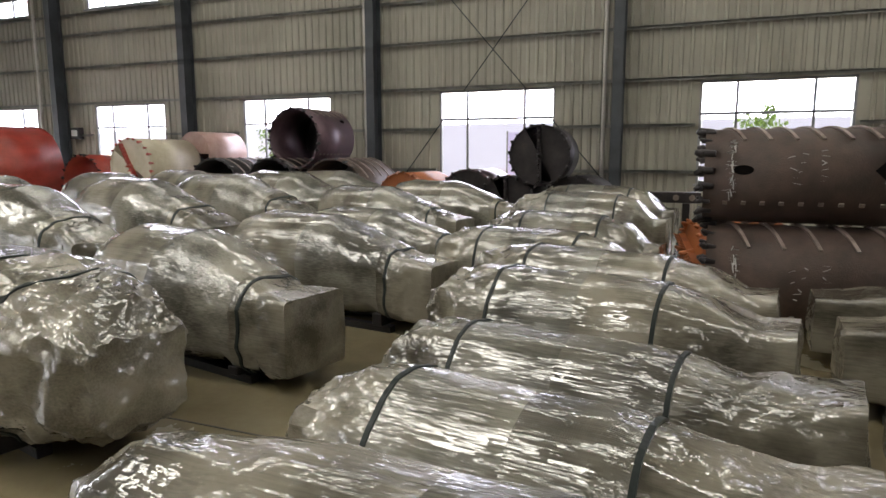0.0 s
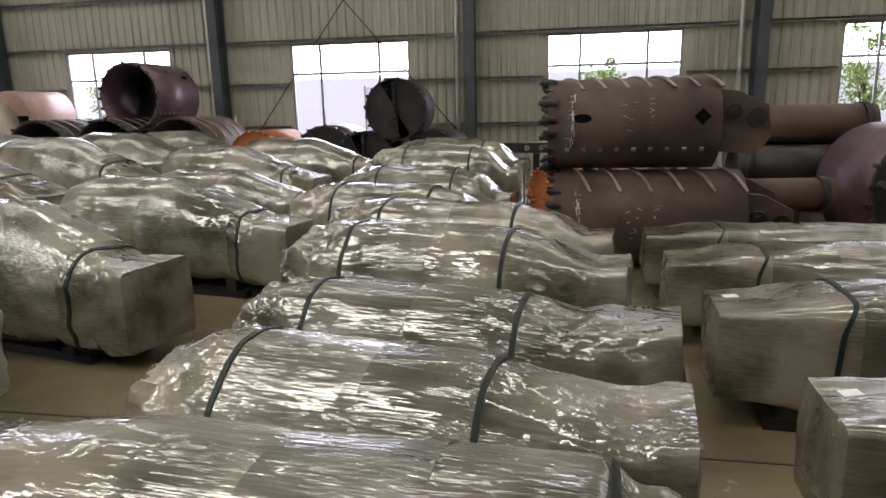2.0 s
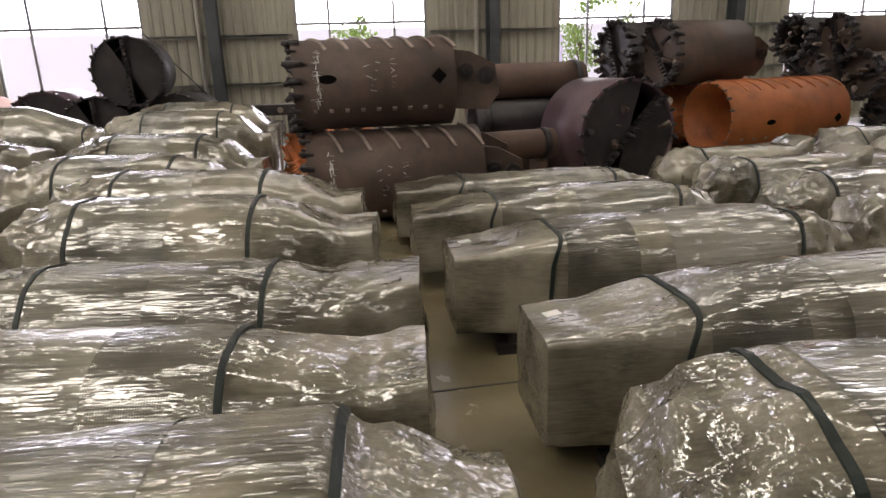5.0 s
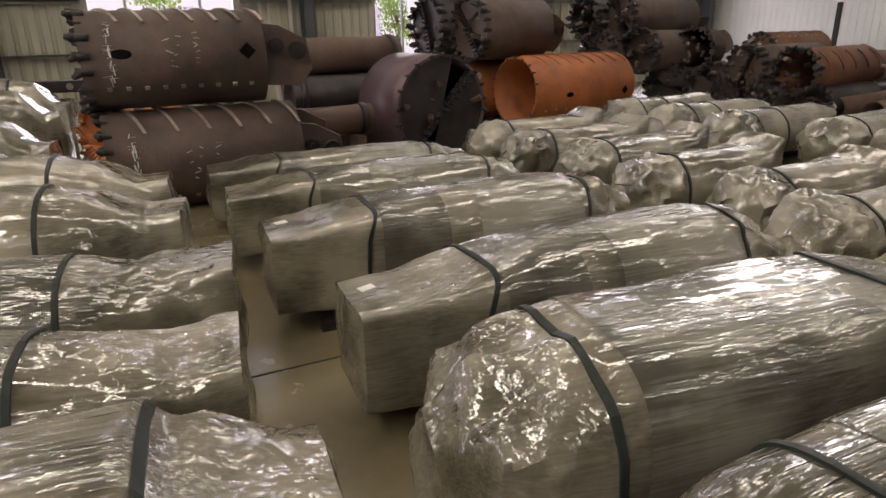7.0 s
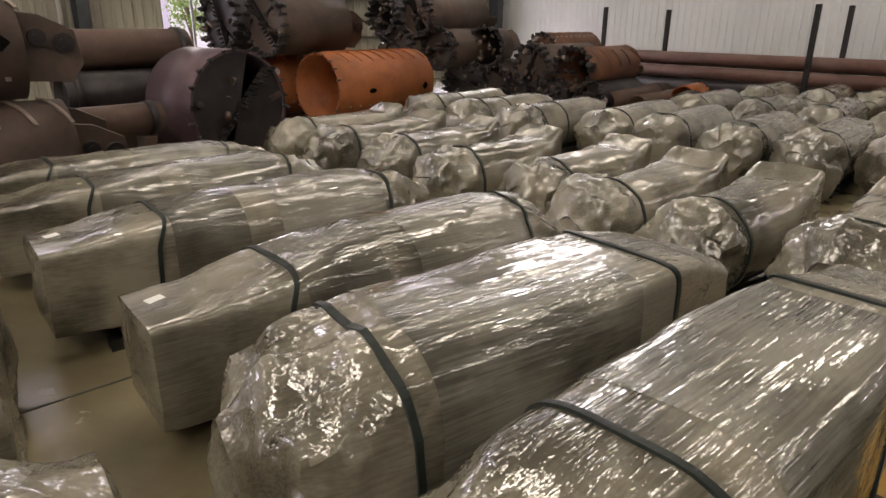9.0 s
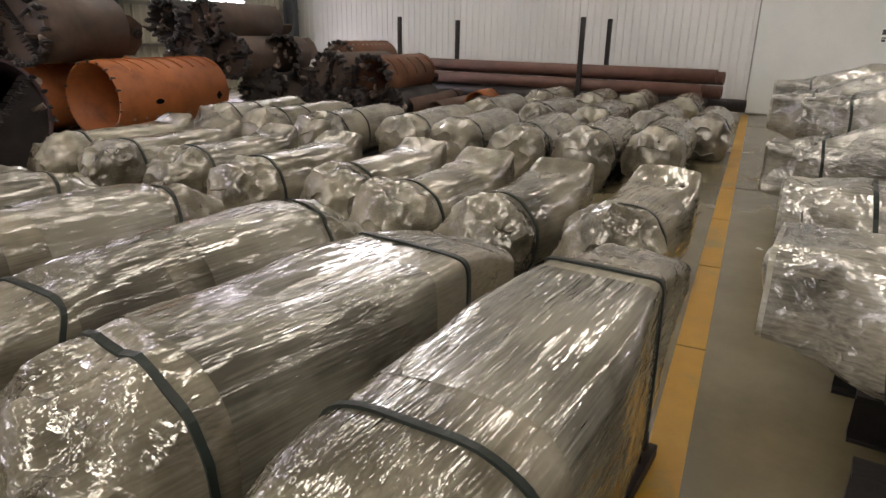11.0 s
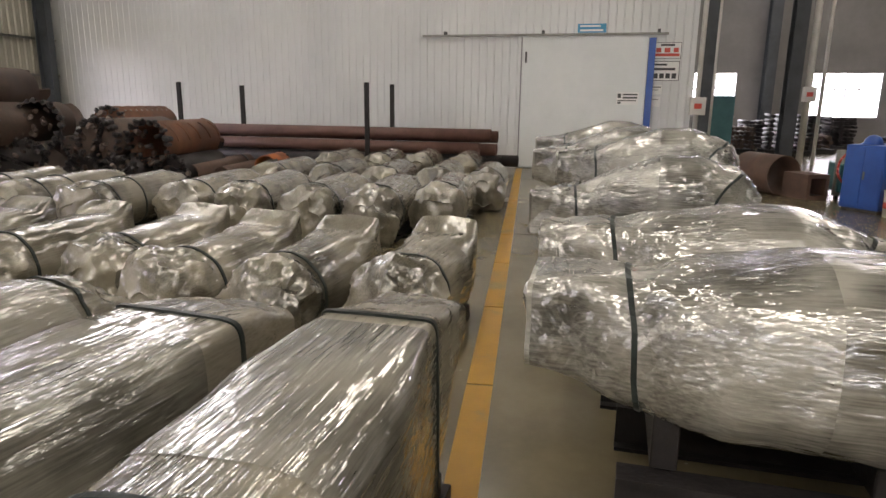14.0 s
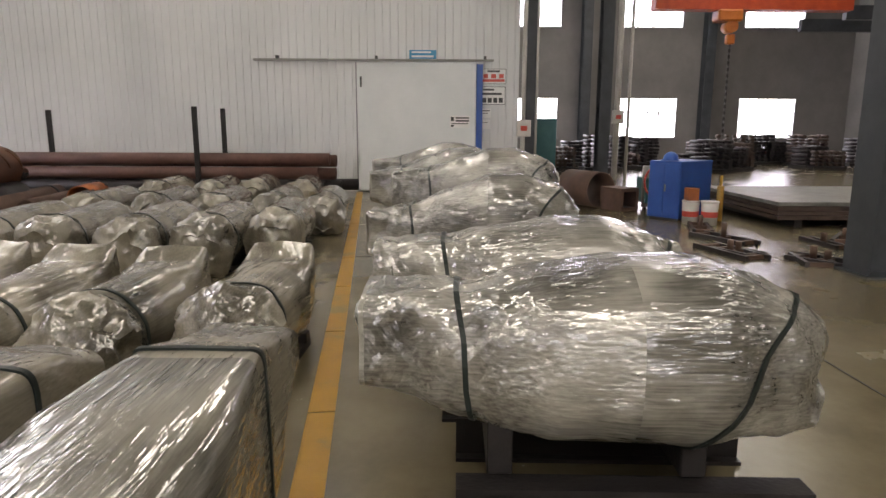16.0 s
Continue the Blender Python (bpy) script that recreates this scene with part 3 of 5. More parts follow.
def wrapped_pack(m, secs, seed, straps=(), tight=(), bubble=(), skid=(), label="", group="", shear=0.0, puff=0.03, beams=False, nu=72, nx=90):
    """A film-wrapped steel tool on a low skid, its long axis along local x."""
    t = thing("wrapped_pack", m, label, "wrapped pack", group)
    bm = bmesh.new()
    loft_into(bm, secs, secs[0][0], secs[-1][0], nx, nu, seed, puff=puff)
    part("film_wrap", bm, FILM_SILVER if beams else FILM, t)
    for a, b in tight:
        bm = bmesh.new()
        loft_into(bm, secs, a, b, max(6, int((b - a) * 30)), nu, seed, 0.003, caps=False)
        part("tight_film_band", bm, FILM_SILVER if beams else FILM_TIGHT, t, "silvery band of tight stretch film")
    for a, b in bubble:
        bm = bmesh.new()
        loft_into(bm, secs, a, b, max(6, int((b - a) * 30)), nu, seed, 0.0045, caps=False)
        part("bubble_wrap", bm, BUBBLE, t, "darker bubble wrap sleeve under clear film")
    for x in straps:
        x, lean = x if isinstance(x, tuple) else (x, shear)
        bm = bmesh.new()
        strap_into(bm, secs, x, seed, shear=lean)
        part("strap", bm, STRAP, t, "dark green plastic packing strap")
    for x in skid:
        hw, hh, zc, n, cr = lerp_sec(secs, x)
        zb = max(0.05, zc - hh + 0.05)
        bm = bmesh.new()
        w = 0.26 if beams else max(0.22, hw * 0.9)
        box_into(bm, x - 0.05, x + 0.05, -w, w, 0.225 if beams else 0.06, max(zb, 0.27) if beams else zb)
        part("skid_bearer", bm, SKID, t, "", 0.006)
    if skid:
        a, b = min(skid) - 0.12, max(skid) + 0.12
        for y in ((-0.3, 0.3) if beams else (-0.2, 0.2)):
            bm = bmesh.new()
            if beams:
                prof = [(-0.06, 0), (0.06, 0), (0.06, 0.018), (0.008, 0.018), (0.008, 0.2), (0.06, 0.2), (0.06, 0.22), (-0.06, 0.22), (-0.06, 0.2), (-0.008, 0.2), (-0.008, 0.018), (-0.06, 0.018)]
                ends = [[bm.verts.new((x, y + dy, z)) for dy, z in prof] for x in (a - 0.05, b + 0.3)]
                for i in range(12):
                    bm.faces.new((ends[0][i], ends[0][(i + 1) % 12], ends[1][(i + 1) % 12], ends[1][i]))
                bm.faces.new(ends[0][::-1])
                bm.faces.new(ends[1])
            else:
                box_into(bm, a, b, y - 0.04, y + 0.04, 0, 0.06)
            part("skid_runner", bm, SKID, t)
    return t


G1 = "film-wrapped packs on the floor"
LABEL_L = "film-wrapped drilling tool with a narrow boxed tip, dark straps"
LABEL_BOX = "film-wrapped drilling tool with a square boxed head, dark straps"
LABEL_S = "short film-wrapped tool with crumpled nose and flared tip"
LABEL_B = "cylindrical film-wrapped tool with crumpled round nose"
LABEL_BIG = "large silvery film-wrapped tool strapped on dark steel beams"


def secs_L(L=2.25, r=0.38, zt=0.88, tip=0.70, neck=0.62):
    zc = zt - r
    return [(0.0, r * 0.62, r * 0.62, zc - 0.04, 2.6, 0.9), (0.12, r * 0.85, r * 0.84, zc - 0.02, 2.4, 0.8), (0.42, r, r, zc, 2.1, 0.15), (L * neck, r, r, zc, 2.1, 0.0),
            (L * 0.8, r * 0.86, r * 0.86, zc - 0.03, 2.6, 0.25), (L * 0.92, r * 0.72, (tip - 0.10) / 2, (tip + 0.10) / 2 - 0.02, 6, 0.3), (L, r * 0.66, (tip - 0.08) / 2, (tip + 0.08) / 2, 14, 0.12)]


def secs_M(L=2.3, r=0.46, zt=1.03, tip=0.62):
    zc = zt - r
    return [(0.0, r * 0.9, r * 0.9, zc, 2.1, 0.1), (L * 0.1, r, r, zc, 2.1, 0.0), (L * 0.45, r * 0.98, r * 0.98, zc, 2.1, 0.0), (L * 0.7, r * 0.72, r * 0.72, zc - 0.08, 2.4, 0.2),
            (L * 0.85, r * 0.55, r * 0.6, zc - 0.16, 4, 0.3), (L, r * 0.56, (tip - 0.12) / 2, (tip + 0.12) / 2, 14, 0.12)]


def secs_box(L=2.35, r=0.40, zt=0.92, head=0.56):
    zc = zt - r
    return [(0.0, 0.225, (head - 0.13) / 2, (head + 0.13) / 2, 16, 0.06), (0.2, 0.24, (head - 0.11) / 2, (head + 0.13) / 2, 12, 0.12), (0.45, 0.285, (head - 0.03) / 2, (head + 0.15) / 2, 7, 0.1),
            (0.85, r * 0.97, r * 0.97, zc - 0.01, 2.5, 0.05), (1.1, r, r, zc, 2.2, 0.0), (L * 0.78, r, r, zc, 2.1, 0.0), (L * 0.86, r * 0.84, r * 0.84, zc, 2.3, 0.5), (L * 0.95, r * 0.55, r * 0.6, zc - 0.02, 3, 0.9), (L, r * 0.34, r * 0.4, zc - 0.02, 3, 0.9)]


def secs_S(L=1.3, r=0.29, zt=0.64, flare=0.67):
    zc = zt - r
    return [(0.0, r * 0.45, r * 0.45, zc - 0.06, 2.4, 0.8), (0.1, r * 0.8, r * 0.8, zc - 0.03, 2.6, 0.9), (0.3, r * 0.98, r, zc, 2.4, 0.6), (0.42, r * 0.95, r, zc, 2.2, 0.1), (L * 0.7, r, r, zc, 2.4, 0.0),
            (L * 0.88, r * 0.9, (flare - 0.2) / 2, (flare + 0.12) / 2, 6, 0.1), (L, r * 0.8, (flare - 0.38) / 2 + 0.02, (flare + 0.42) / 2, 10, 0.15)]


def secs_ball(L=2.1, r=0.33, zt=0.74):
    zc = zt - r
    return [(0.0, r * 0.5, r * 0.5, zc - 0.03, 2.4, 0.9), (0.1, r * 0.85, r * 0.85, zc - 0.02, 2.4, 1.0), (0.32, r, r, zc, 2.2, 0.5), (0.5, r, r, zc, 2.1, 0.0), (L * 0.9, r, r, zc, 2.1, 0.0), (L, r * 0.8, r * 0.8, zc, 2.3, 0.4)]


def at(x, y, yaw=0.0):
    return pose(x, y, 0, 0, 0, yaw)


# column of packs beside the aisle: head x, y, length, radius, top, tip top
for k, (x, y, L, r, zt, tip, yaw) in enumerate((
        (0.2, 3.54, 2.07, 0.35, 0.72, 0.61, -8), (0.18, 4.42, 2.2, 0.33, 0.71, 0.65, -9), (0.14, 5.2, 2.1, 0.38, 0.88, 0.71, -9),
        (0.1, 6.05, 2.12, 0.38, 0.90, 0.70, -7), (-0.55, 6.95, 1.95, 0.38, 0.93, 0.7, -8), (-0.45, 7.95, 1.85, 0.39, 0.99, 0.72, -6), (-0.65, 10.0, 2.0, 0.40, 1.08, 0.78, -5), (-0.6, 11.0, 2.0, 0.40, 1.13, 0.82, -5))):
    wrapped_pack(at(x, y, yaw), secs_L(L, r, zt, tip), 11 + k, (0.46, L * 0.68), ((0.48, 1.0),), ((1.0, L * 0.68),) if k < 2 else (), (0.45, 1.6), LABEL_L, G1)
# the nearest pack, its boxed end turned to the aisle
wrapped_pack(at(0.0, 2.64, -5), [(0, .20, .20, .42, 2.4, .5), (.2, .30, .30, .42, 2.2, .2), (.7, .37, .37, .42, 2.2, 0), (1.9, .38, .38, .42, 2.6, 0), (2.0, .34, .30, .40, 4, .3), (2.35, .30, .24, .34, 4, .4)],
             31, (1.93,), ((1.15, 1.55),), (), (0.5, 1.7), LABEL_L, G1)
# cone-shaped packs farther left
wrapped_pack(at(-3.0, 3.95, -12), [(0, .5, .48, .52, 2.2, .1), (.8, .54, .5, .52, 2.4, .1), (1.3, .5, .46, .54, 2.8, .3), (1.75, .42, .38, .52, 3.5, .7), (2.05, .33, .3, .5, 4, .8), (2.2, .26, .2, .48, 4, .8)],
             50, (1.1, 1.62), ((0.5, 1.05),), (), (0.5, 1.5), "large film-wrapped tool with a crumpled nose", G1)
for k, (x, y, L, r, zt, tip, yaw) in enumerate((
        (-2.75, 5.3, 2.1, 0.5, 1.02, 0.64, -12), (-2.6, 6.75, 2.3, 0.47, 1.02, 0.64, -9), (-2.75, 8.2, 2.2, 0.44, 0.95, 0.64, -4), (-3.6, 9.9, 2.3, 0.48, 1.13, 0.70, -8), (-3.0, 11.1, 2.3, 0.48, 1.17, 0.75, -6), (-5.4, 11.75, 2.2, 0.52, 1.30, 0.85, -6),
        (-6.1, 6.2, 2.4, 0.56, 1.27, 0.74, -10), (-5.9, 7.7, 2.4, 0.56, 1.29, 0.74, -10), (-5.7, 9.2, 2.3, 0.56, 1.31, 0.78, -8), (-5.6, 10.5, 2.3, 0.56, 1.32, 0.8, -8), (-9.6, 8.2, 2.4, 0.56, 1.28, 0.75, -6), (-8.9, 9.8, 2.4, 0.56, 1.28, 0.78, -6), (-8.4, 11.2, 2.2, 0.54, 1.3, 0.8, -6))):
    wrapped_pack(at(x, y, yaw), secs_M(L, r, zt, tip), 51 + k, (L * 0.79,), ((L * 0.40, L * 0.76),), (), (0.4, L * 0.75), "cone-shaped film-wrapped tool with a square tip", G1)
# packs with square heads at the aisle
for k, (x, y, L, r, zt, head) in enumerate(((2.72, 3.5, 2.35, 0.345, 0.74, 0.565), (2.6, 4.62, 2.4, 0.335, 0.71, 0.58), (2.56, 5.75, 2.35, 0.315, 0.67, 0.55), (2.54, 6.75, 2.35, 0.29, 0.62, 0.53))):
    wrapped_pack(at(x, y, -3), secs_box(L, r, zt, head), 71 + k, (0.5, L * 0.8), ((L * 0.5, L * 0.8),), ((0.6, 1.0),), (0.35, 1.7), LABEL_BOX, G1, 0.25)
    if k < 2:
        tag = thing("paper_tag", at(x, y, -3) @ pose(0.07, 0.02, head + 0.006, 0, -4, 12), "small pale paper tag stuck on a wrapped pack", "tag")
        box_part("paper", (0, 0.07, 0, 0.05, 0, 0.003), SIGN_W, tag)
# two near packs by the yellow line
wrapped_pack(at(2.65, 2.56, -9), [(0, .16, .18, .32, 3, .8), (.12, .30, .28, .38, 3, .9), (.35, .35, .34, .42, 3, .4), (.5, .37, .36, .44, 3, .05), (1.0, .35, .36, .44, 4, 0), (1.55, .29, .35, .46, 14, .0), (1.72, .26, .33, .46, 10, .1), (1.98, .2, .13, .58, 6, .25)],
             81, (0.42, 1.55), ((0.5, 1.35),), (), (0.45, 1.4), LABEL_BOX, G1, -0.1)
wrapped_pack(at(2.47, 1.64, -2), [(0, .18, .18, .32, 3, .8), (.12, .28, .28, .38, 3, .9), (.35, .31, .33, .41, 3, .4), (.6, .32, .36, .44, 3.4, .05), (1.2, .3, .37, .44, 5, 0), (1.85, .22, .36, .46, 16, .0), (2.0, .2, .33, .46, 10, .1), (2.38, .2, .11, .62, 6, .25)],
             83, (0.7, 1.85), ((0.85, 1.75),), (), (0.6, 1.9), LABEL_BOX, G1, -0.1)
# short packs with flared tips
for k, (x, y, L, yaw) in enumerate(((5.56, 1.98, 1.4, -3), (5.36, 2.72, 1.45, -3), (5.32, 3.38, 1.55, -2), (5.6, 4.12, 1.45, -2), (5.4, 4.9, 1.5, 0), (5.4, 5.7, 1.5, 0), (5.3, 6.5, 1.6, 0), (5.3, 7.25, 1.6, 0))):
    wrapped_pack(at(x, y, yaw), secs_S(L), 91 + k, (0.42,), (), (), (0.35, L * 0.75), LABEL_S, G1)
# cylinders with round crumpled noses, three ranks
for k, (x, y, yaw) in enumerate(((9.2, 2.56, 5), (8.7, 3.2, 5), (8.6, 3.93, 5), (8.55, 4.75, 5), (8.55, 5.48, 5), (8.0, 6.35, 5), (7.9, 7.2, 5), (7.9, 8.1, 5),
                                 (11.4, 2.38, 5), (11.5, 3.15, 5), (11.3, 4.0, 5), (11.3, 4.88, 5), (11.2, 5.83, 4), (13.9, 3.25, 5), (14.0, 4.15, 5), (13.8, 4.9, 5), (13.6, 5.8, 5))):
    wrapped_pack(at(x, y, yaw), secs_ball(2.0, 0.31, 0.65) if k < 8 else secs_ball(2.0, 0.29, 0.61), 111 + k, (0.42, 0.9) if k in (5, 6, 7) else (0.42,), (), (), (0.5, 1.5), LABEL_B, G1, nu=44, nx=44)
# large packs on the other side of the line, heads at the line, long axis across
def secs_big(L=1.85, zt=1.08, drop=0.0):
    """Narrow boxed head, body swelling to two thirds of its length, blunt gathered tail."""
    z = zt - 1.06
    f = L / 1.85
    return [(0, .19, .165, .75 + z - drop, 9, .4), (.12, .20, .175, .745 + z - drop, 7, .45), (.42 * f, .27, .24, .685 + z - drop * 0.7, 4, .35), (.78 * f, .38, .33, .675 + z - drop * 0.3, 2.8, .08), (1.1 * f, .42, .36, .695 + z, 2.6, .06),
            (1.36 * f, .42, .36, .695 + z, 2.8, .1), (1.62 * f, .35, .30, .68 + z, 3, .3), (1.78 * f, .26, .235, .66 + z, 3.5, .5), (L, .17, .15, .64 + z, 4, .7)]


for k, (x, y, yaw, zt, L, drop) in enumerate(((4.8, 1.06, -92, 1.05, 1.8, 0.0), (5.82, 1.1, -92, 1.07, 1.72, 0.0), (7.85, 1.34, -95, 1.18, 1.78, 0.2), (9.0, 1.2, -95, 1.36, 1.7, 0.12), (10.0, 1.52, -95, 1.34, 1.6, 0.15), (11.2, 1.6, -95, 1.37, 1.6, 0.1))):
    wrapped_pack(at(x, y, yaw), secs_big(L, zt, drop), 141 + k, (0.40, (L * 0.80, 0.75)), ((0.02, L * 0.58),), (), (0.55, 1.3), LABEL_BIG, "large packs on beams", beams=True, nu=72, nx=80, shear=-0.12)

# yellow line, floor joints
bm = bmesh.new()
_d = Vector((11.9 - 4.73, 0.70, 0)).normalized()
_o = Vector((4.73, 1.32, 0))
_sd = Vector((-_d.y, _d.x, 0)) * 0.075
u = -3.5
while u < 13.6:
    v = min(13.6, u + 1.45)
    a, b = _o + _d * u, _o + _d * (v - 0.02)
    vs = [bm.verts.new(p + Vector((0, 0, z))) for z in (0.001, 0.005) for p in (a - _sd, a + _sd, b + _sd, b - _sd)]
    for f in ((4, 5, 6, 7), (0, 1, 5, 4), (1, 2, 6, 5), (2, 3, 7, 6), (3, 0, 4, 7)):
        bm.faces.new([vs[k] for k in f])
    u = v
tagged(part("floor_line", bm, YELLOW), "worn yellow painted aisle line on the floor", "floor line", kind="structure")
for d in ((-20, 34, 4.05), (-20, 34, -1.9), (-20, 34, 10.0)):
    tagged(box_part("floor_joint", (d[0], d[1], d[2] - 0.006, d[2] + 0.006, -0.01, 0.004), JOINT), "dark saw-cut joint in the concrete floor", "floor joint", kind="structure")
for x in (-8, -2, 10.0, 16, 22, 28):
    tagged(box_part("floor_joint", (x - 0.006, x + 0.006, -19, 16, -0.01, 0.0035), JOINT), "dark saw-cut joint in the concrete floor", "floor joint", kind="structure")


# ---- drilling buckets ----
def tube_into(bm, r, L, wall, seg=56, r1=None):
    r1 = r if r1 is None else r1
    prof = [(0, r), (L, r1), (L, r1 - wall), (0, r - wall)]
    rings = [[bm.verts.new((x, rr * math.cos(2 * math.pi * k / seg), rr * math.sin(2 * math.pi * k / seg))) for k in range(seg)] for x, rr in prof]
    for i in range(4):
        a, b = rings[i], rings[(i + 1) % 4]
        for k in range(seg):
            f = bm.faces.new((a[k], a[(k + 1) % seg], b[(k + 1) % seg], b[k]))
            f.smooth = i in (0, 2)


def helix_into(bm, r, x0, x1, a0, a1, w, h, n=10):
    rows = []
    for k in range(n + 1):
        f = k / n
        a, x = a0 + (a1 - a0) * f, x0 + (x1 - x0) * f
        c, s = math.cos(a), math.sin(a)
        rows.append([bm.verts.new((x + dx, rr * c, rr * s)) for dx, rr in ((-w, r - 0.003), (-w, r + h), (w, r + h), (w, r - 0.003))])
    for p, q in zip(rows, rows[1:]):
        for k in range(3):
            bm.faces.new((p[k], q[k], q[k + 1], p[k + 1]))
    bm.faces.new(rows[0])
    bm.faces.new(rows[-1][::-1])


def bucket(m, r, L, mat, label, teeth=True, ribs=0, plate=False, hinge=False, holes=(), seed=0, name="drill_bucket", tooth=1.0, tooth_mat=None, chalk=False, rib_mat=None, ragged=0, back=False):
    """Rotary drilling bucket: tube with toothed lip at local x = 0, axis along x, centre on the axis."""
    rnd = random.Random(seed)
    t = thing(name, m, label, "drill bucket", "drill buckets in stock")
    bm = bmesh.new()
    tube_into(bm, r, L, max(0.02, r * 0.05))
    part("barrel", bm, mat, t)
    tm = tooth_mat or IRON_BLACK
    if teeth:
        n = int(13 + r * 14)
        for k in range(n):
            a = 2 * math.pi * k / n + rnd.uniform(-0.05, 0.05)
            bm = bmesh.new()
            s = 0.04 * tooth * rnd.uniform(0.7, 1.2)
            mm = Matrix.Rotation(a, 4, "X") @ Matrix.Translation((0, r - 0.01, 0)) @ Matrix.Rotation(rnd.uniform(-0.25, 0.35), 4, "Z")
            rod_into(bm, mm @ Vector((-s * 0.9, 0.05 * s, -0.2 * s)), mm @ Vector((s * 1.6, 0, 0)), s * 0.75, s * 0.55, 7)
            rod_into(bm, mm @ Vector((-s * 0.4, 0.1 * s, 0)), mm @ Vector((-s * 1.45, s * 0.6, s * rnd.uniform(-0.4, 0.6))), s * 0.72, s * 0.36, 8)
            part("tooth", bm, tm, t, "" if k else "pointed cutting tooth welded to the lip")
    for k in range(ribs):
        x = L * (0.10 + 0.80 * k / max(1, ribs - 1))
        for a0 in (1.35, 1.35 + math.pi):
            bm = bmesh.new()
            helix_into(bm, r, x, x + 0.17, a0, a0 + 0.95, 0.015, 0.02)
            part("wear_strip", bm, rib_mat or WELD, t)
    if ribs:
        for a in (-0.55, math.pi + 0.55):
            for k in range(9):
                x = L * (0.12 + 0.78 * k / 8)
                bm = bmesh.new()
                mm = Matrix.Rotation(a, 4, "X") @ Matrix.Translation((x, r, 0))
                box_into(bm, -0.02, 0.02, -0.005, 0.016, -0.016, 0.016, mm)
                part("stud", bm, WELD, t)
    # slots are not cut: plugs coloured like the shade within
    for x, a, kind in holes:
        bm = bmesh.new()
        mm = Matrix.Rotation(a, 4, "X") @ Matrix.Translation((x, r + 0.002, 0))
        nn = 4 if kind == "d" else 16
        w, h = (0.075, 0.075) if kind == "d" else (0.085, 0.042)
        vs = [bm.verts.new(mm @ Vector((w * math.cos(2 * math.pi * k / nn), 0.003, h * math.sin(2 * math.pi * k / nn)))) for k in range(nn)]
        lo = [bm.verts.new(mm @ Vector((w * math.cos(2 * math.pi * k / nn), -0.05, h * math.sin(2 * math.pi * k / nn)))) for k in range(nn)]
        bm.faces.new(vs)
        for k in range(nn):
            bm.faces.new((vs[k], vs[(k + 1) % nn], lo[(k + 1) % nn], lo[k]))
        part("slot", bm, SLOT_SHADE, t, "near-black plug on the barrel, coloured as the shade inside a slot")
    if plate:
        # bottom plate with two openings, cutters and a centre pilot
        bm = bmesh.new()
        for a0 in (0.5, 0.5 + math.pi):
            n = 14
            pts = [Vector((0, 0, 0))] + [Vector((0, (r - 0.02) * math.cos(a0 + 2.65 * k / n), (r - 0.02) * math.sin(a0 + 2.65 * k / n))) for k in range(n + 1)]
            f0 = [bm.verts.new(p + Vector((0.03, 0, 0))) for p in pts]
            f1 = [bm.verts.new(p + Vector((0.07, 0, 0))) for p in pts]
            bm.faces.new(f0)
            bm.faces.new(f1[::-1])
            for k in range(len(pts)):
                j = (k + 1) % len(pts)
                bm.faces.new((f0[k], f0[j], f1[j], f1[k]))
        part("bottom_plate", bm, IRON_BLACK if mat is PURPLE else mat, t)
        for a0 in (0.5, 0.5 + math.pi):
            for k in range(6):
                d = r * (0.15 + 0.14 * k)
                bm = bmesh.new()
                mm = Matrix.Rotation(a0, 4, "X") @ Matrix.Translation((0, d, 0))
                box_into(bm, -0.05, 0.05, -0.045, 0.03, -0.03, 0.03, mm)
                rod_into(bm, mm @ Vector((-0.04, 0, 0)), mm @ Vector((-0.12, 0.02, 0.03)), 0.022, 0.008, 7)
                part("cutter", bm, tm, t)
        bm = bmesh.new()
        rod_into(bm, (0.05, 0, 0), (-0.14, 0, 0), 0.06, 0.015, 10)
        part("pilot_bit", bm, tm, t)
    for k in range(ragged):
        a, d = rnd.uniform(0, 6.28), r * rnd.uniform(0.25, 1.05)
        p = Vector((rnd.uniform(-0.04, 0.12), d * math.cos(a), d * math.sin(a)))
        q = p + Vector((rnd.uniform(-0.2, 0.02), rnd.uniform(-0.1, 0.1), rnd.uniform(-0.1, 0.1)))
        rod_part("roller_cutter", p, q, rnd.uniform(0.03, 0.06), (IRON_BLACK, IRON, WELD, IRON)[k % 4], t, seg=8, r1=rnd.uniform(0.015, 0.04))
    if back:
        bm = bmesh.new()
        tube_into(bm, r - 0.03, 0.04, r * 0.62, 40)
        bmesh.ops.translate(bm, verts=bm.verts, vec=(L - 0.12, 0, 0))
        part("top_plate", bm, IRON_BLACK, t, "dark end plate with a round hole")
    if hinge or plate:
        bm = bmesh.new()
        rod_into(bm, (L - 0.03, 0, 0), (L, 0, 0), r - 0.03, r - 0.03, 40)
        part("top_plate", bm, mat, t)
    if hinge:
        for s in (-1, 1):
            bm = bmesh.new()
            vs = [(L - 0.05, 0.72 * r), (L + 0.16, 0.66 * r), (L + 0.42, 0.36 * r), (L + 0.46, -0.3 * r), (L + 0.34, -0.66 * r), (L - 0.05, -0.6 * r)]
            lo = [bm.verts.new((x, s * 0.27 - 0.02, z)) for x, z in vs]
            hi = [bm.verts.new((x, s * 0.27 + 0.02, z)) for x, z in vs]
            bm.faces.new(lo)
            bm.faces.new(hi[::-1])
            for k in range(6):
                bm.faces.new((lo[k], lo[(k + 1) % 6], hi[(k + 1) % 6], hi[k]))
            part("hinge_bracket", bm, mat, t, "", 0.004)
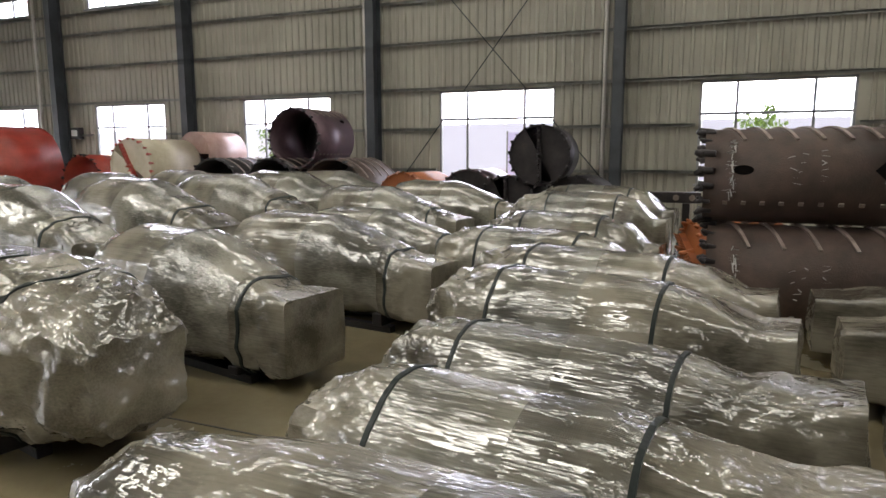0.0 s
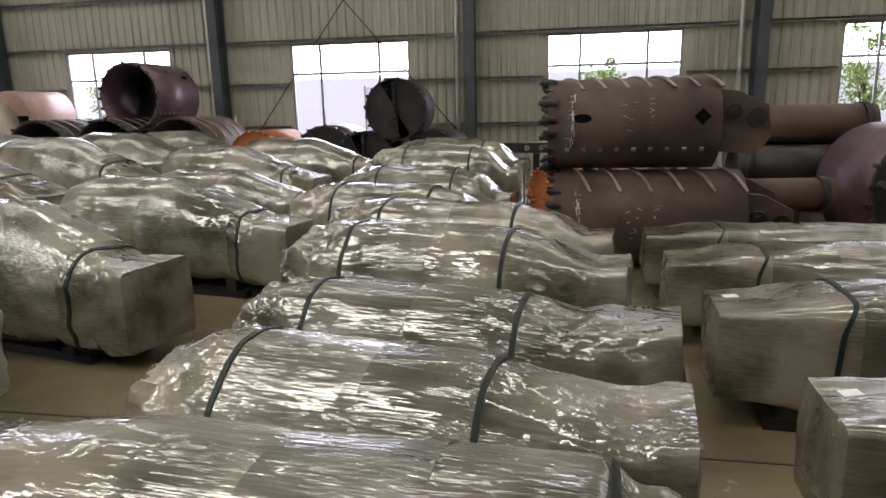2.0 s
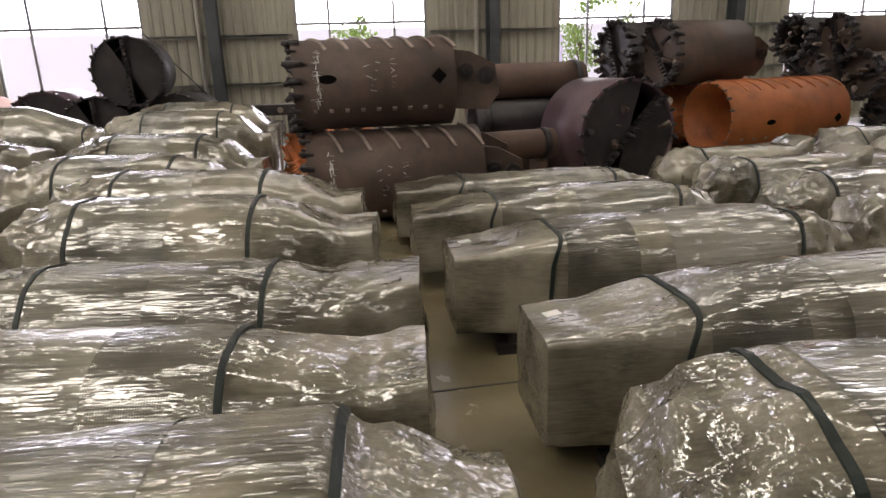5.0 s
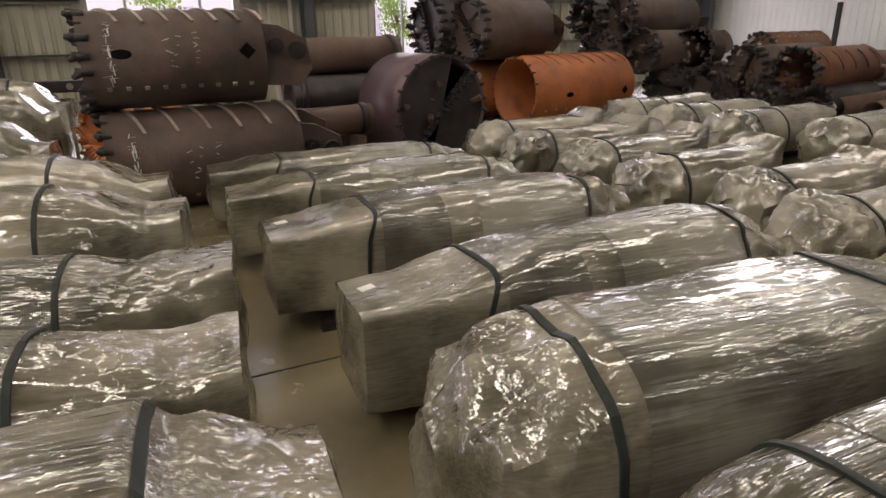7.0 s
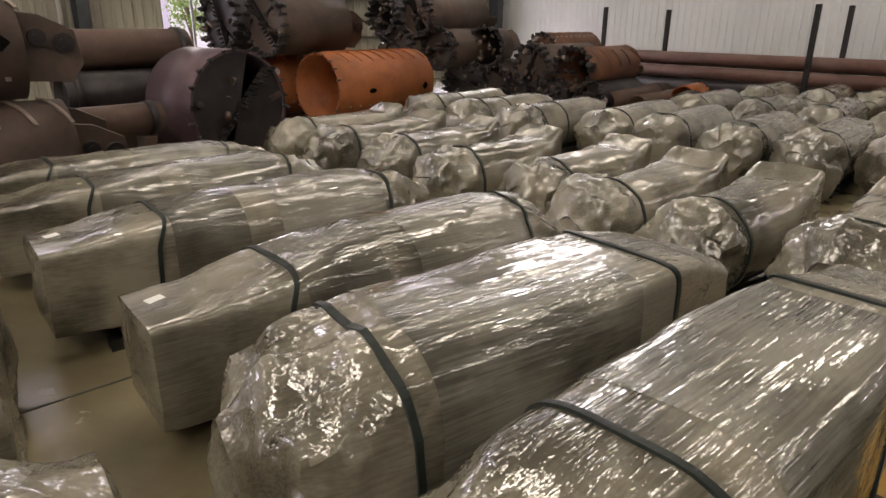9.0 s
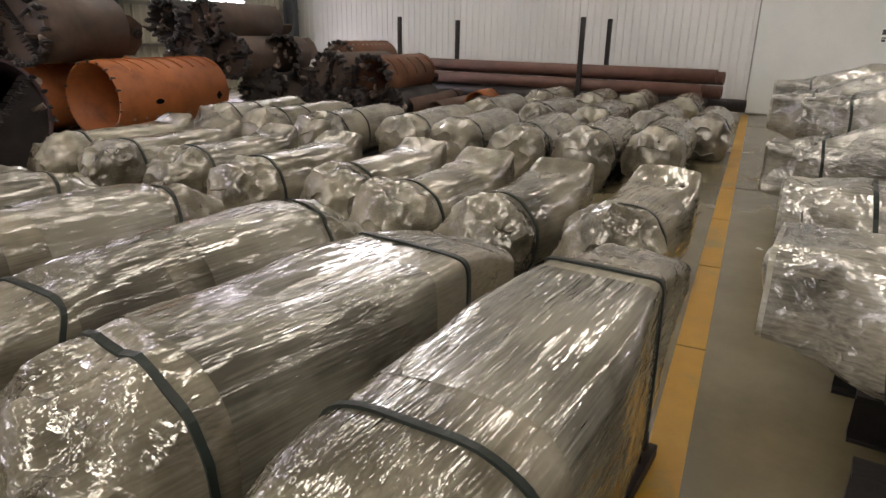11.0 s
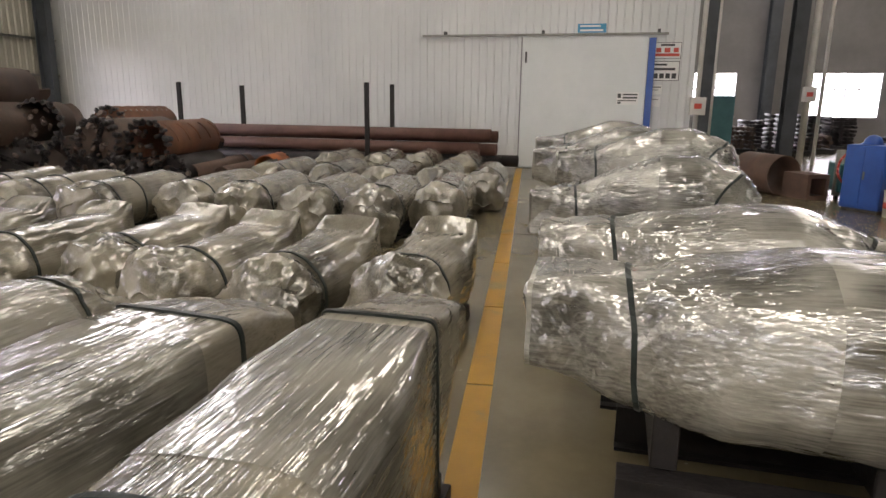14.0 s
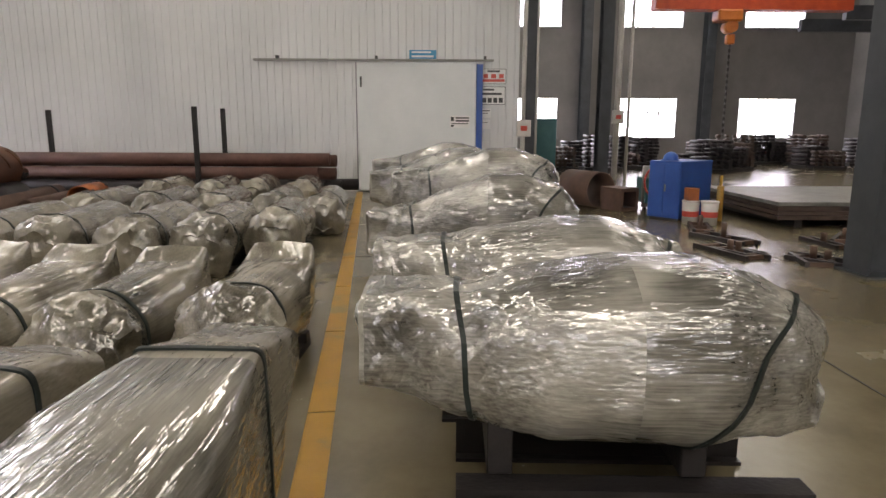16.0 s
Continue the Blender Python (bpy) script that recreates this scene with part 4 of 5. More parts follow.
        for x, z, rr in ((L + 0.12, 0.1, 0.07), (L + 0.32, 0.05, 0.085)):
            bm = bmesh.new()
            rod_into(bm, (x, -0.33, z), (x, -0.24, z), rr, rr, 18)
            rod_into(bm, (x, -0.345, z), (x, -0.325, z), rr * 0.45, rr * 0.45, 14)
            part("hinge_pin", bm, tm, t)
        bm = bmesh.new()
        box_into(bm, L, L + 0.3, -0.14, 0.14, -0.14, 0.14)
        part("kelly_box", bm, mat, t, "square kelly socket", 0.01)
    if chalk:
        for k in range(44):
            bm = bmesh.new()
            x, a = 0.23 + rnd.gauss(0, 0.014), rnd.uniform(2.25, 3.5)
            dx, da = (rnd.uniform(-0.075, 0.075), rnd.uniform(-0.03, 0.03)) if k % 3 else (rnd.uniform(-0.015, 0.015), rnd.uniform(0.08, 0.2))
            helix_into(bm, r + 0.004, x - dx / 2, x + dx / 2, a, a + da, 0.004, 0.004, 4)
            part("chalk_mark", bm, CHALK, t)
        for k in range(14):
            bm = bmesh.new()
            a = math.pi - 0.55 + 0.05 * k
            x = 0.72 + 0.06 * math.sin(k * 1.7) if k % 2 else 0.92
            helix_into(bm, r + 0.004, x, x + rnd.uniform(0.02, 0.06), a, a + rnd.uniform(-0.05, 0.06), 0.005, 0.004, 3)
            part("chalk_mark", bm, CHALK, t)
    return t


def on(x, y, r, yaw=0, roll=0, z=None):
    return pose(x, y, r if z is None else z, 0, 0, yaw) @ Matrix.Rotation(radians(roll), 4, "X")


# the two stacked dark buckets
bucket(on(1.78, 7.85, 0.47, 0, 10, 0.47), 0.47, 1.75, IRON, "rust-brown drilling bucket with spiral wear strips, lying on the floor", ribs=6, hinge=True, seed=1, chalk=True, tooth=1.2)
bucket(on(1.72, 7.9, 0.43, 0, 0, 1.385), 0.43, 1.55, IRON, "dark brown drilling bucket with spiral wear strips stacked on another", ribs=7, hinge=True, holes=((0.32, math.pi - 0.15, "o"), (1.38, math.pi - 0.15, "d")), seed=2, chalk=True, tooth=1.2)

# ---- more buckets along the window wall ----
DK = "dark iron drilling bucket with toothed lip, rowed by the wall"
for x, r, mt in ((-8.55, 0.76, IRON_BLACK), (-7.0, 0.76, IRON_BLACK), (-5.45, 0.76, IRON)):
    bucket(on(x, 12.8, r, 88, 20), r, 1.5, mt, DK, ribs=5, seed=int(x * 7) + 90, back=True)
bucket(on(-6.4, 12.85, 0.64, 88, 0, 1.93), 0.64, 1.4, PURPLE, "purple-brown open drilling bucket stacked on two others", ribs=6, holes=((1.1, 2.5, "o"),), seed=21, back=True)
bucket(on(-3.8, 12.7, 0.62, 80, -25), 0.62, 1.2, ORANGE, "orange primed drilling bucket with a toothed cutter plate", plate=True, seed=22, tooth_mat=ORANGE)
bucket(on(-2.6, 13.2, 0.65, 85, 30), 0.65, 1.2, PURPLE, "dark drilling bucket with a half plate bottom", plate=True, seed=23)
bucket(on(-1.62, 12.6, 0.6, 86, 60), 0.6, 1.2, IRON_BLACK, DK, plate=True, seed=24)
bucket(on(-0.42, 12.7, 0.6, 86, 10), 0.6, 1.2, IRON_BLACK, DK, plate=True, seed=25)
bucket(on(-1.0, 12.5, 0.54, 92, 60, 1.57), 0.54, 1.1, IRON_BLACK, "black drilling bucket with cutter plate stacked on two others", plate=True, seed=26)
bucket(on(-11.35, 12.2, 0.5, 85), 0.5, 1.3, IRON_BLACK, DK, seed=27)
bucket(on(-10.25, 12.2, 0.5, 85), 0.5, 1.3, RED, "red painted drilling bucket on the floor", seed=28)
bucket(on(-10.6, 12.4, 0.64, 90, 35, 1.33), 0.64, 1.6, CREAM, "cream painted drilling bucket with cutter plate, stacked on others", plate=True, seed=29, tooth_mat=RED)
bucket(on(-10.0, 14.0, 0.58, 85, 0), 0.58, 1.5, RUST, DK, seed=30)
bucket(on(-10.3, 14.1, 0.55, 85, 0, 1.62), 0.55, 1.3, PINK, "faded red bucket under clear film stacked on another", teeth=False, plate=True, seed=31)
bucket(on(-15.1, 11.5, 1.16, 82, 0), 1.16, 1.8, RED, "large red painted steel casing drum", teeth=False, plate=True, ribs=2, rib_mat=RED, seed=32, tooth_mat=RED)
bucket(on(-12.8, 12.9, 0.8, 85, 0), 0.8, 1.0, RED, "small red painted bucket", seed=33)
# drill rod on bearers in front of the wall
rod = thing("drill_rod", pose(0.1, 11.6, 0), "dark flat drill rod with drilled end holes on trestles", "drill rod")
box_part("bar", (0, 1.6, -0.12, 0.12, 0.86, 1.02), IRON_BLACK, rod, "", 0.01)
bm = bmesh.new()
for x in (1.25, 1.48):
    rod_into(bm, (x, -0.14, 0.94), (x, 0.14, 0.94), 0.045, 0.045, 12)
part("pin", bm, WELD, rod)
for x in (0.2, 1.4):
    box_part("trestle", (x - 0.05, x + 0.05, -0.2, 0.2, 0, 0.86), SKID, rod)
bucket(on(1.62, 9.5, 0.4, 20), 0.4, 1.0, ORANGE, "orange primed auger head behind the dark buckets", plate=True, seed=34, tooth_mat=ORANGE)

# ---- beside and behind the big stack ----
def cylinder_thing(name, a, b, r, mat, label, category, collars=()):
    a, b = Vector(a), Vector(b)
    t = thing(name, Matrix.Translation(a), label, category)
    bm = bmesh.new()
    tube_into(bm, r, (b - a).length, r * 0.12, 32)
    q = (b - a).to_track_quat("X", "Z").to_matrix().to_4x4()
    bmesh.ops.transform(bm, matrix=q, verts=bm.verts)
    part("tube", bm, mat, t)
    for u in collars:
        c = (b - a).normalized()
        rod_part("collar", c * u, c * (u + 0.08), r * 1.1, IRON_BLACK, t, seg=24)
    return t


cylinder_thing("drill_pipe", (3.9, 9.6, 0.28), (5.6, 9.75, 0.28), 0.28, IRON, "thick dark drill pipe lying on the floor", "pipe", (0.1, 1.5))
cylinder_thing("drill_pipe", (3.9, 10.3, 0.3), (5.7, 10.45, 0.3), 0.3, IRON_BLACK, "black drill pipe with chalk marks lying on the floor", "pipe", (1.6,))
cylinder_thing("drill_pipe", (4.0, 9.97, 0.76), (5.6, 10.1, 0.76), 0.27, IRON_BLACK, "black drill pipe with chalk marks stacked on two others", "pipe", (0.1,))
cylinder_thing("drill_pipe", (4.1, 10.55, 0.86), (5.8, 10.7, 0.86), 0.27, RUST, "rust-brown pipe stacked behind", "pipe", (1.5,))
cylinder_thing("drill_pipe", (4.2, 10.2, 1.28), (5.7, 10.32, 1.28), 0.24, RUST, "rust-brown pipe on top of the stack", "pipe", (1.35,))
cylinder_thing("kelly_stub", (3.35, 8.3, 0.62), (4.6, 8.45, 0.62), 0.17, RUST, "rust-brown kelly pipe on blocks", "pipe", (1.1,))
for x in (3.6, 4.4):
    tagged(box_part("wood_block", (x - 0.06, x + 0.06, 8.2, 8.5, 0, 0.45), RUST), "dark timber block under a pipe", "block")
bucket(on(5.52, 8.35, 0.66, 100, 105), 0.66, 0.95, PURPLE, "wide purple-black drilling bucket with half-open cutter plate", plate=True, seed=41, chalk=True, tooth=0.9, ragged=8)
ORL = "orange primed drilling bucket with spiral wear strips, lying open"
bucket(on(7.95, 10.6, 0.57, 8, 0), 0.57, 2.35, ORANGE, ORL, ribs=8, rib_mat=ORANGE, teeth=True, tooth=0.7, tooth_mat=RUST, holes=((0.75, math.pi + 0.1, "o"), (2.1, math.pi + 0.1, "d")), seed=42, back=True)
bucket(on(7.2, 11.85, 0.57, 8, 0), 0.57, 2.4, ORANGE, ORL, ribs=8, rib_mat=ORANGE, tooth=0.7, tooth_mat=RUST, seed=43, back=True)
UPL = "dark brown drilling bucket with heavy teeth, stacked on others"
bucket(on(7.35, 11.1, 0.5, 8, 20, 1.58), 0.5, 1.45, IRON, UPL, plate=True, hinge=True, seed=44, tooth=1.7, ragged=10)
bucket(on(7.0, 12.0, 0.5, 8, 40, 1.62), 0.5, 1.45, IRON_BLACK, UPL, plate=True, hinge=True, seed=45, tooth=1.7, ragged=10)
# the pile of core barrels and augers
PL = "rusty dark core barrel with ragged cutting teeth in a pile"
for k, (x, y, z, r, L, mt, hg) in enumerate((
        (11.2, 11.6, 0.42, 0.42, 1.3, IRON_BLACK, 0), (12.0, 11.1, 0.42, 0.42, 1.3, IRON, 0), (12.75, 10.6, 0.42, 0.42, 1.3, IRON_BLACK, 0), (11.6, 11.4, 1.13, 0.40, 1.3, IRON, 0),
        (10.6, 11.75, 1.1, 0.40, 2.2, IRON, 1), (10.1, 12.5, 1.12, 0.40, 2.2, IRON, 1), (10.35, 12.15, 1.74, 0.40, 2.0, IRON, 1), (10.0, 12.85, 1.76, 0.4, 2.0, IRON_BLACK, 1),
        (11.7, 9.45, 0.28, 0.28, 1.8, IRON_BLACK, 0), (12.3, 8.85, 0.28, 0.28, 1.8, IRON_BLACK, 0), (11.6, 10.15, 0.30, 0.30, 1.8, IRON_BLACK, 0), (12.1, 9.15, 0.81, 0.38, 2.2, RUST_ORANGE, 1), (11.7, 9.85, 0.86, 0.37, 2.2, IRON, 0), (12.9, 10.6, 0.42, 0.42, 2.0, ORANGE, 0),
        (12.6, 10.35, 1.08, 0.34, 2.0, RUST_ORANGE, 0))):
    bucket(on(x + (0.8 if k < 8 else 0.3), y - (0.35 if k < 8 else 0.45), r, 40 if k < 4 else 8, 37 * k, z), r, L, mt, PL, plate=k % 4 != 3, hinge=bool(hg), ribs=5 if mt in (ORANGE, RUST_ORANGE) else 0, rib_mat=mt, seed=60 + k, tooth=1.7, ragged=0 if mt is ORANGE else 16)
cylinder_thing("drill_pipe", (12.9, 8.25, 0.2), (15.6, 8.6, 0.2), 0.2, RUST, "rust-brown pipe lying on the floor", "pipe", (2.3,))
cylinder_thing("drill_pipe", (13.2, 7.75, 0.17), (15.2, 8.0, 0.17), 0.17, RUST, "rust-brown pipe lying on the floor", "pipe", (1.7,))
bucket(on(15.3, 7.6, 0.24, 190), 0.24, 1.0, ORANGE, "small orange rusted core barrel", seed=80)
bucket(on(14.4, 7.3, 0.2, 195), 0.2, 0.9, IRON_BLACK, "small dark core barrel", plate=True, seed=81)

# ---- pipe rack before the white wall ----
rack = thing("pipe_rack_post", pose(0, 0, 0), "dark steel rack posts on a floor sill holding pipes", "rack")
for x, y, h in ((17.6, 11.62, 2.03), (17.6, 9.78, 1.95), (16.25, 5.9, 2.0), (17.6, 5.73, 2.0)):
    box_part("post", (x - 0.045, x + 0.045, y - 0.045, y + 0.045, 0, h), SKID, rack)
for y in (10.0, 5.9, 3.8):
    box_part("sill", (16.2, 17.7, y - 0.06, y + 0.06, 0.0, 0.14), SKID, rack)
for k, (xa, xb, y0, y1, z) in enumerate(((16.75, 16.55, 10.9, 3.1, 0.88), (17.1, 16.9, 10.9, 3.0, 0.83), (16.65, 16.5, 10.9, 3.35, 0.58), (16.98, 16.8, 10.9, 3.0, 0.55), (16.6, 16.45, 10.9, 3.2, 0.28), (17.0, 16.85, 10.9, 2.9, 0.27), (17.3, 17.2, 10.9, 2.55, 0.27))):
    cylinder_thing("steel_pipe", (xa, y0, z), (xb, y1, z), 0.135, PIPE if z > 0.5 else IRON_BLACK, "long rust-red primed steel pipe on the rack", "pipe")

# ---- door and signs on the white wall ----
door = thing("door_1", pose(18.4, 0, 0), "closed white sliding panel door under a steel rail", "door", kind="structure")
box_part("door_leaf", (0.0, 0.07, -0.24, 2.68, 0.03, 3.14), WHITE_DOOR, door, "", 0.006)
box_part("door_handle", (-0.06, 0.0, 2.56, 2.6, 2.55, 2.8), SIGN_BLACK, door)
box_part("edge_trim", (-0.006, 0.075, 2.685, 2.71, 0.03, 3.14), FRAME_W, door)
rail = thing("door_rail", pose(18.36, 0, 3.19), "grey steel sliding door rail on brackets", "rail", kind="structure")
box_part("track", (0, 0.06, -0.66, 5.17, -0.025, 0.025), GIRT, rail)
for y in (-0.45, 2.2, 4.6):
    box_part("bracket", (0.0, 0.14, y - 0.03, y + 0.03, 0.02, 0.1), SIGN_BLACK, rail)
tagged(box_part("door_jamb", (18.36, 18.5, -0.40, -0.25, 0, 3.1), BLUE), "blue painted door jamb post", "post", kind="structure")


def sign(y0, y1, z0, z1, label, face, bars):
    """Flat sign on the white wall; bars: (u0, u1, v0, v1, material) in fractions from its upper left corner."""
    t = thing("wall_sign", pose(18.475, y0, z1), label, "sign")
    w, h = y0 - y1, z0 - z1
    box_part("board", (0, 0.012, -w, 0, h, 0), face, t)
    for u0, u1, v0, v1, mt in bars:
        box_part("printing", (-0.004, -0.001, -w * u1, -w * u0, h * v1, h * v0), mt, t)
    return t


edge = [(0.0, 1.0, 0.0, 0.03, SIGN_BLACK), (0.0, 1.0, 0.97, 1.0, SIGN_BLACK), (0.0, 0.02, 0.03, 0.97, SIGN_BLACK), (0.98, 1.0, 0.03, 0.97, SIGN_BLACK)]
sign(-0.36, -0.98, 2.64, 3.0, "white safety sign with red symbols and lettering", SIGN_W, edge + [(0.25, 0.75, 0.1, 0.22, SIGN_BLACK), (0.1, 0.28, 0.34, 0.62, SIGN_RED), (0.4, 0.6, 0.34, 0.62, SIGN_RED), (0.72, 0.9, 0.34, 0.62, SIGN_RED), (0.06, 0.94, 0.68, 0.86, SIGN_RED)])
sign(-0.35, -0.97, 2.14, 2.58, "white safety sign with four black round symbols", SIGN_W, edge + [(0.1, 0.55, 0.12, 0.22, SIGN_BLACK), (0.08, 0.85, 0.34, 0.46, SIGN_BLACK)] + [(0.08 + 0.22 * k, 0.24 + 0.22 * k, 0.62, 0.88, SIGN_BLACK) for k in range(4)])
sign(-0.35, -0.62, 1.83, 2.05, "small white notice with grey lines", SIGN_W, [(0.1, 0.9, 0.2, 0.3, SIGN_BLACK), (0.1, 0.7, 0.5, 0.58, GIRT)])
sign(-0.35, -0.6, 1.55, 1.78, "small white notice with grey lines", SIGN_W, [(0.1, 0.8, 0.25, 0.33, GIRT)])
ds = sign(0.4, -0.1, 1.58, 1.87, "white notice with black printed lines on the door", SIGN_W, [(0.04, 0.2, 0.1, 0.45, SIGN_BLACK), (0.28, 0.95, 0.12, 0.24, SIGN_BLACK), (0.28, 0.95, 0.36, 0.5, SIGN_BLACK), (0.05, 0.9, 0.62, 0.7, SIGN_BLACK), (0.05, 0.2, 0.76, 0.92, SIGN_BLACK)])
ds.location.x = 18.385
bs = sign(1.39, 0.74, 3.22, 3.42, "blue sign with pale lettering above the door", SIGN_BLUE, [(0.08, 0.8, 0.15, 0.35, SIGN_W), (0.08, 0.9, 0.62, 0.85, SIGN_W)])
bs.location.x = 18.34

# ---- right-hand hall ----
i_column(18.75, -1.62, TOP, 0.3, 0.4, turn=90)
i_column(22.5, -4.45, TOP, 0.34, 0.5, turn=90)
cr = i_column(9.05, -4.15, TOP, 0.45, 0.6)
for k in range(-1, 3):
    i_column(34.6, -0.6 - 6 * k, TOP, 0.45, 0.6, turn=90)


def conduit(x, y, h, box_z, d=0.055):
    t = thing("conduit", pose(x, y, 0), "white vertical conduit with a small switch box", "conduit")
    rod_part("tube", (0, 0, 0), (0, 0, h), d, CONDUIT, t)
    if box_z:
        b = box_part("switch_box", (-0.2, -0.05, -0.17, 0.17, box_z, box_z + 0.4), CONDUIT, t, "grey-white switch box with a red mark", 0.01)
        box_part("label_plate", (-0.206, -0.201, -0.08, 0.08, box_z + 0.14, box_z + 0.26), SIGN_RED, b)
    return t


conduit(18.3, -1.40, 8, 1.37)
conduit(18.3, -1.72, 8, 0, 0.03)
conduit(22.2, -4.8, 8, 1.72, 0.09)
conduit(22.2, -5.15, 8, 0, 0.05)
for k in (-3, -2, -1, 0, 1):
    t = thing("conduit", pose(COL0 + BAY * k - 0.33, YW - 0.12, 0), "white vertical conduit on the cladding wall", "conduit", "wall conduits")
    rod_part("tube", (0, 0, 0), (0, 0, TOP), 0.045, CONDUIT, t)
# bracing cables
for a, b in (((-5.95, YW - 0.14, 0.3), (-0.3, YW - 0.14, 7.5)), ((-0.25, YW - 0.17, 0.85), (-5.95, YW - 0.17, 7.4))):
    tagged(rod_part("brace_rod", a, b, 0.014, COLUMN, seg=6), "thin diagonal steel bracing rod between columns", "brace", kind="structure")
wb = thing("wall_panel_box", pose(-17.05, YW - 0.23, 2.1), "small dark control box beside a column", "box")
box_part("case", (0, 0.35, 0, 0.2, 0, 0.35), SIGN_BLACK, wb, "", 0.01)
box_part("display", (0.05, 0.3, -0.01, -0.002, 0.08, 0.27), SIGN_W, wb)

# teal cabinet, blue cabinet and its clutter
tc = thing("tool_cabinet", pose(24.0, -2.35, 0), "teal painted steel cabinet by the columns", "cabinet")
box_part("body", (0, 0.6, -0.95, 0, 0, 1.9), TEAL, tc, "", 0.01)
box_part("door", (-0.015, -0.002, -0.92, -0.03, 0.1, 1.85), TEAL, tc)
bc = thing("tool_cabinet", pose(13.07, -3.4, 0, 0, 0, -52), "blue painted steel tool cabinet standing on the floor", "cabinet")
box_part("body", (0, 1.0, 0, 0.62, 0.04, 1.02), BLUE, bc, "", 0.008)
box_part("plinth", (0.03, 0.97, 0.03, 0.59, 0, 0.04), SIGN_BLACK, bc)
box_part("door", (-0.014, -0.002, 0.02, 0.3, 0.08, 0.98), BLUE, bc, "", 0.003)
box_part("door", (-0.014, -0.002, 0.32, 0.6, 0.08, 0.98), BLUE, bc, "", 0.003)
box_part("handle", (-0.035, -0.014, 0.27, 0.29, 0.5, 0.62), GIRT, bc)
hm = thing("safety_helmet", pose(13.55, -3.38, 1.02), "blue plastic safety helmet lying on the cabinet", "helmet")
bm = bmesh.new()
bmesh.ops.create_uvsphere(bm, u_segments=20, v_segments=12, radius=0.13)
bmesh.ops.delete(bm, geom=[v for v in bm.verts if v.co.z < -0.01], context="VERTS")
for v in bm.verts:
    v.co.x *= 1.15
    v.co.z = v.co.z * 1.05 + 0.015
part("shell", bm, BLUE, hm, smooth=True)
bm = bmesh.new()
rod_into(bm, (0.02, 0, 0.0), (0.02, 0, 0.02), 0.165, 0.15, 22)
part("brim", bm, BLUE, hm)


def paint_bucket(x, y, r=0.14, h=0.37, mat=PLASTIC_W, band=SIGN_RED):
    t = thing("paint_bucket", pose(x, y, 0), "white plastic paint bucket with a coloured label", "bucket", "paint buckets")
    bm = bmesh.new()
    rod_into(bm, (0, 0, 0), (0, 0, h), r * 0.88, r, 24)
    part("body", bm, mat, t)
    bm = bmesh.new()
    rod_into(bm, (0, 0, h), (0, 0, h + 0.025), r * 1.05, r * 1.05, 24)
    part("lid", bm, mat, t)
    bm = bmesh.new()
    rod_into(bm, (0, 0, h * 0.35), (0, 0, h * 0.6), r * 0.945, r * 0.965, 24, False)
    part("label_band", bm, band, t)
    return t


paint_bucket(12.82, -3.5)
paint_bucket(12.72, -3.78)
tagged(box_part("carton", (12.74, 12.94, -3.6, -3.42, 0.396, 0.6), ORANGE, bevel=0.004), "small orange carton standing on a paint bucket", "carton")
yb = thing("gas_bottle", pose(13.2, -4.15, 0), "tall narrow yellow bottle standing on the floor", "bottle")
rod_part("body", (0, 0, 0), (0, 0, 0.6), 0.06, YELLOW, yb)
rod_part("neck", (0, 0, 0.6), (0, 0, 0.78), 0.025, YELLOW, yb)
bucket(on(15.0, -2.55, 0.36, 25), 0.36, 1.0, RUST, "rust-brown auger stub with square socket on the floor", teeth=False, seed=90)
ss = thing("kelly_socket", pose(14.75, -2.85, 0, 0, 0, 25), "rusted square kelly socket lying on the floor", "socket")
bm = bmesh.new()
for d in ((-0.22, 0.22, 0.0, 0.07), (-0.22, 0.22, 0.37, 0.44), (-0.22, -0.15, 0.07, 0.37), (0.15, 0.22, 0.07, 0.37)):
    box_into(bm, -0.3, 0.3, d[0], d[1], d[2], d[3])
part("tube", bm, RUST, ss)
vc = thing("valve_cart", pose(14.7, -3.35, 0), "rusty green welding cart with coiled hose", "cart")
box_part("frame", (0, 0.6, -0.4, 0, 0.12, 0.62), TEAL, vc, "", 0.02)
for y in (-0.36, -0.06):
    rod_part("gas_cylinder", (0.15, y, 0.05), (0.15, y, 0.85), 0.09, GIRT, vc)
bm = bmesh.new()
for k in range(20):
    a, b = 2 * math.pi * k / 20, 2 * math.pi * (k + 1) / 20
    rod_into(bm, (-0.05, -0.2 + 0.25 * math.cos(a), 0.55 + 0.3 * math.sin(a)), (-0.05, -0.2 + 0.25 * math.cos(b), 0.55 + 0.3 * math.sin(b)), 0.02, 0.02, 6)
part("hose", bm, SIGN_RED, vc)
for k, y in enumerate((-0.3, -0.1)):
    rod_part("wheel", (0.3, y - 0.03, 0.06), (0.3, y + 0.03, 0.06), 0.06, SIGN_BLACK, vc)

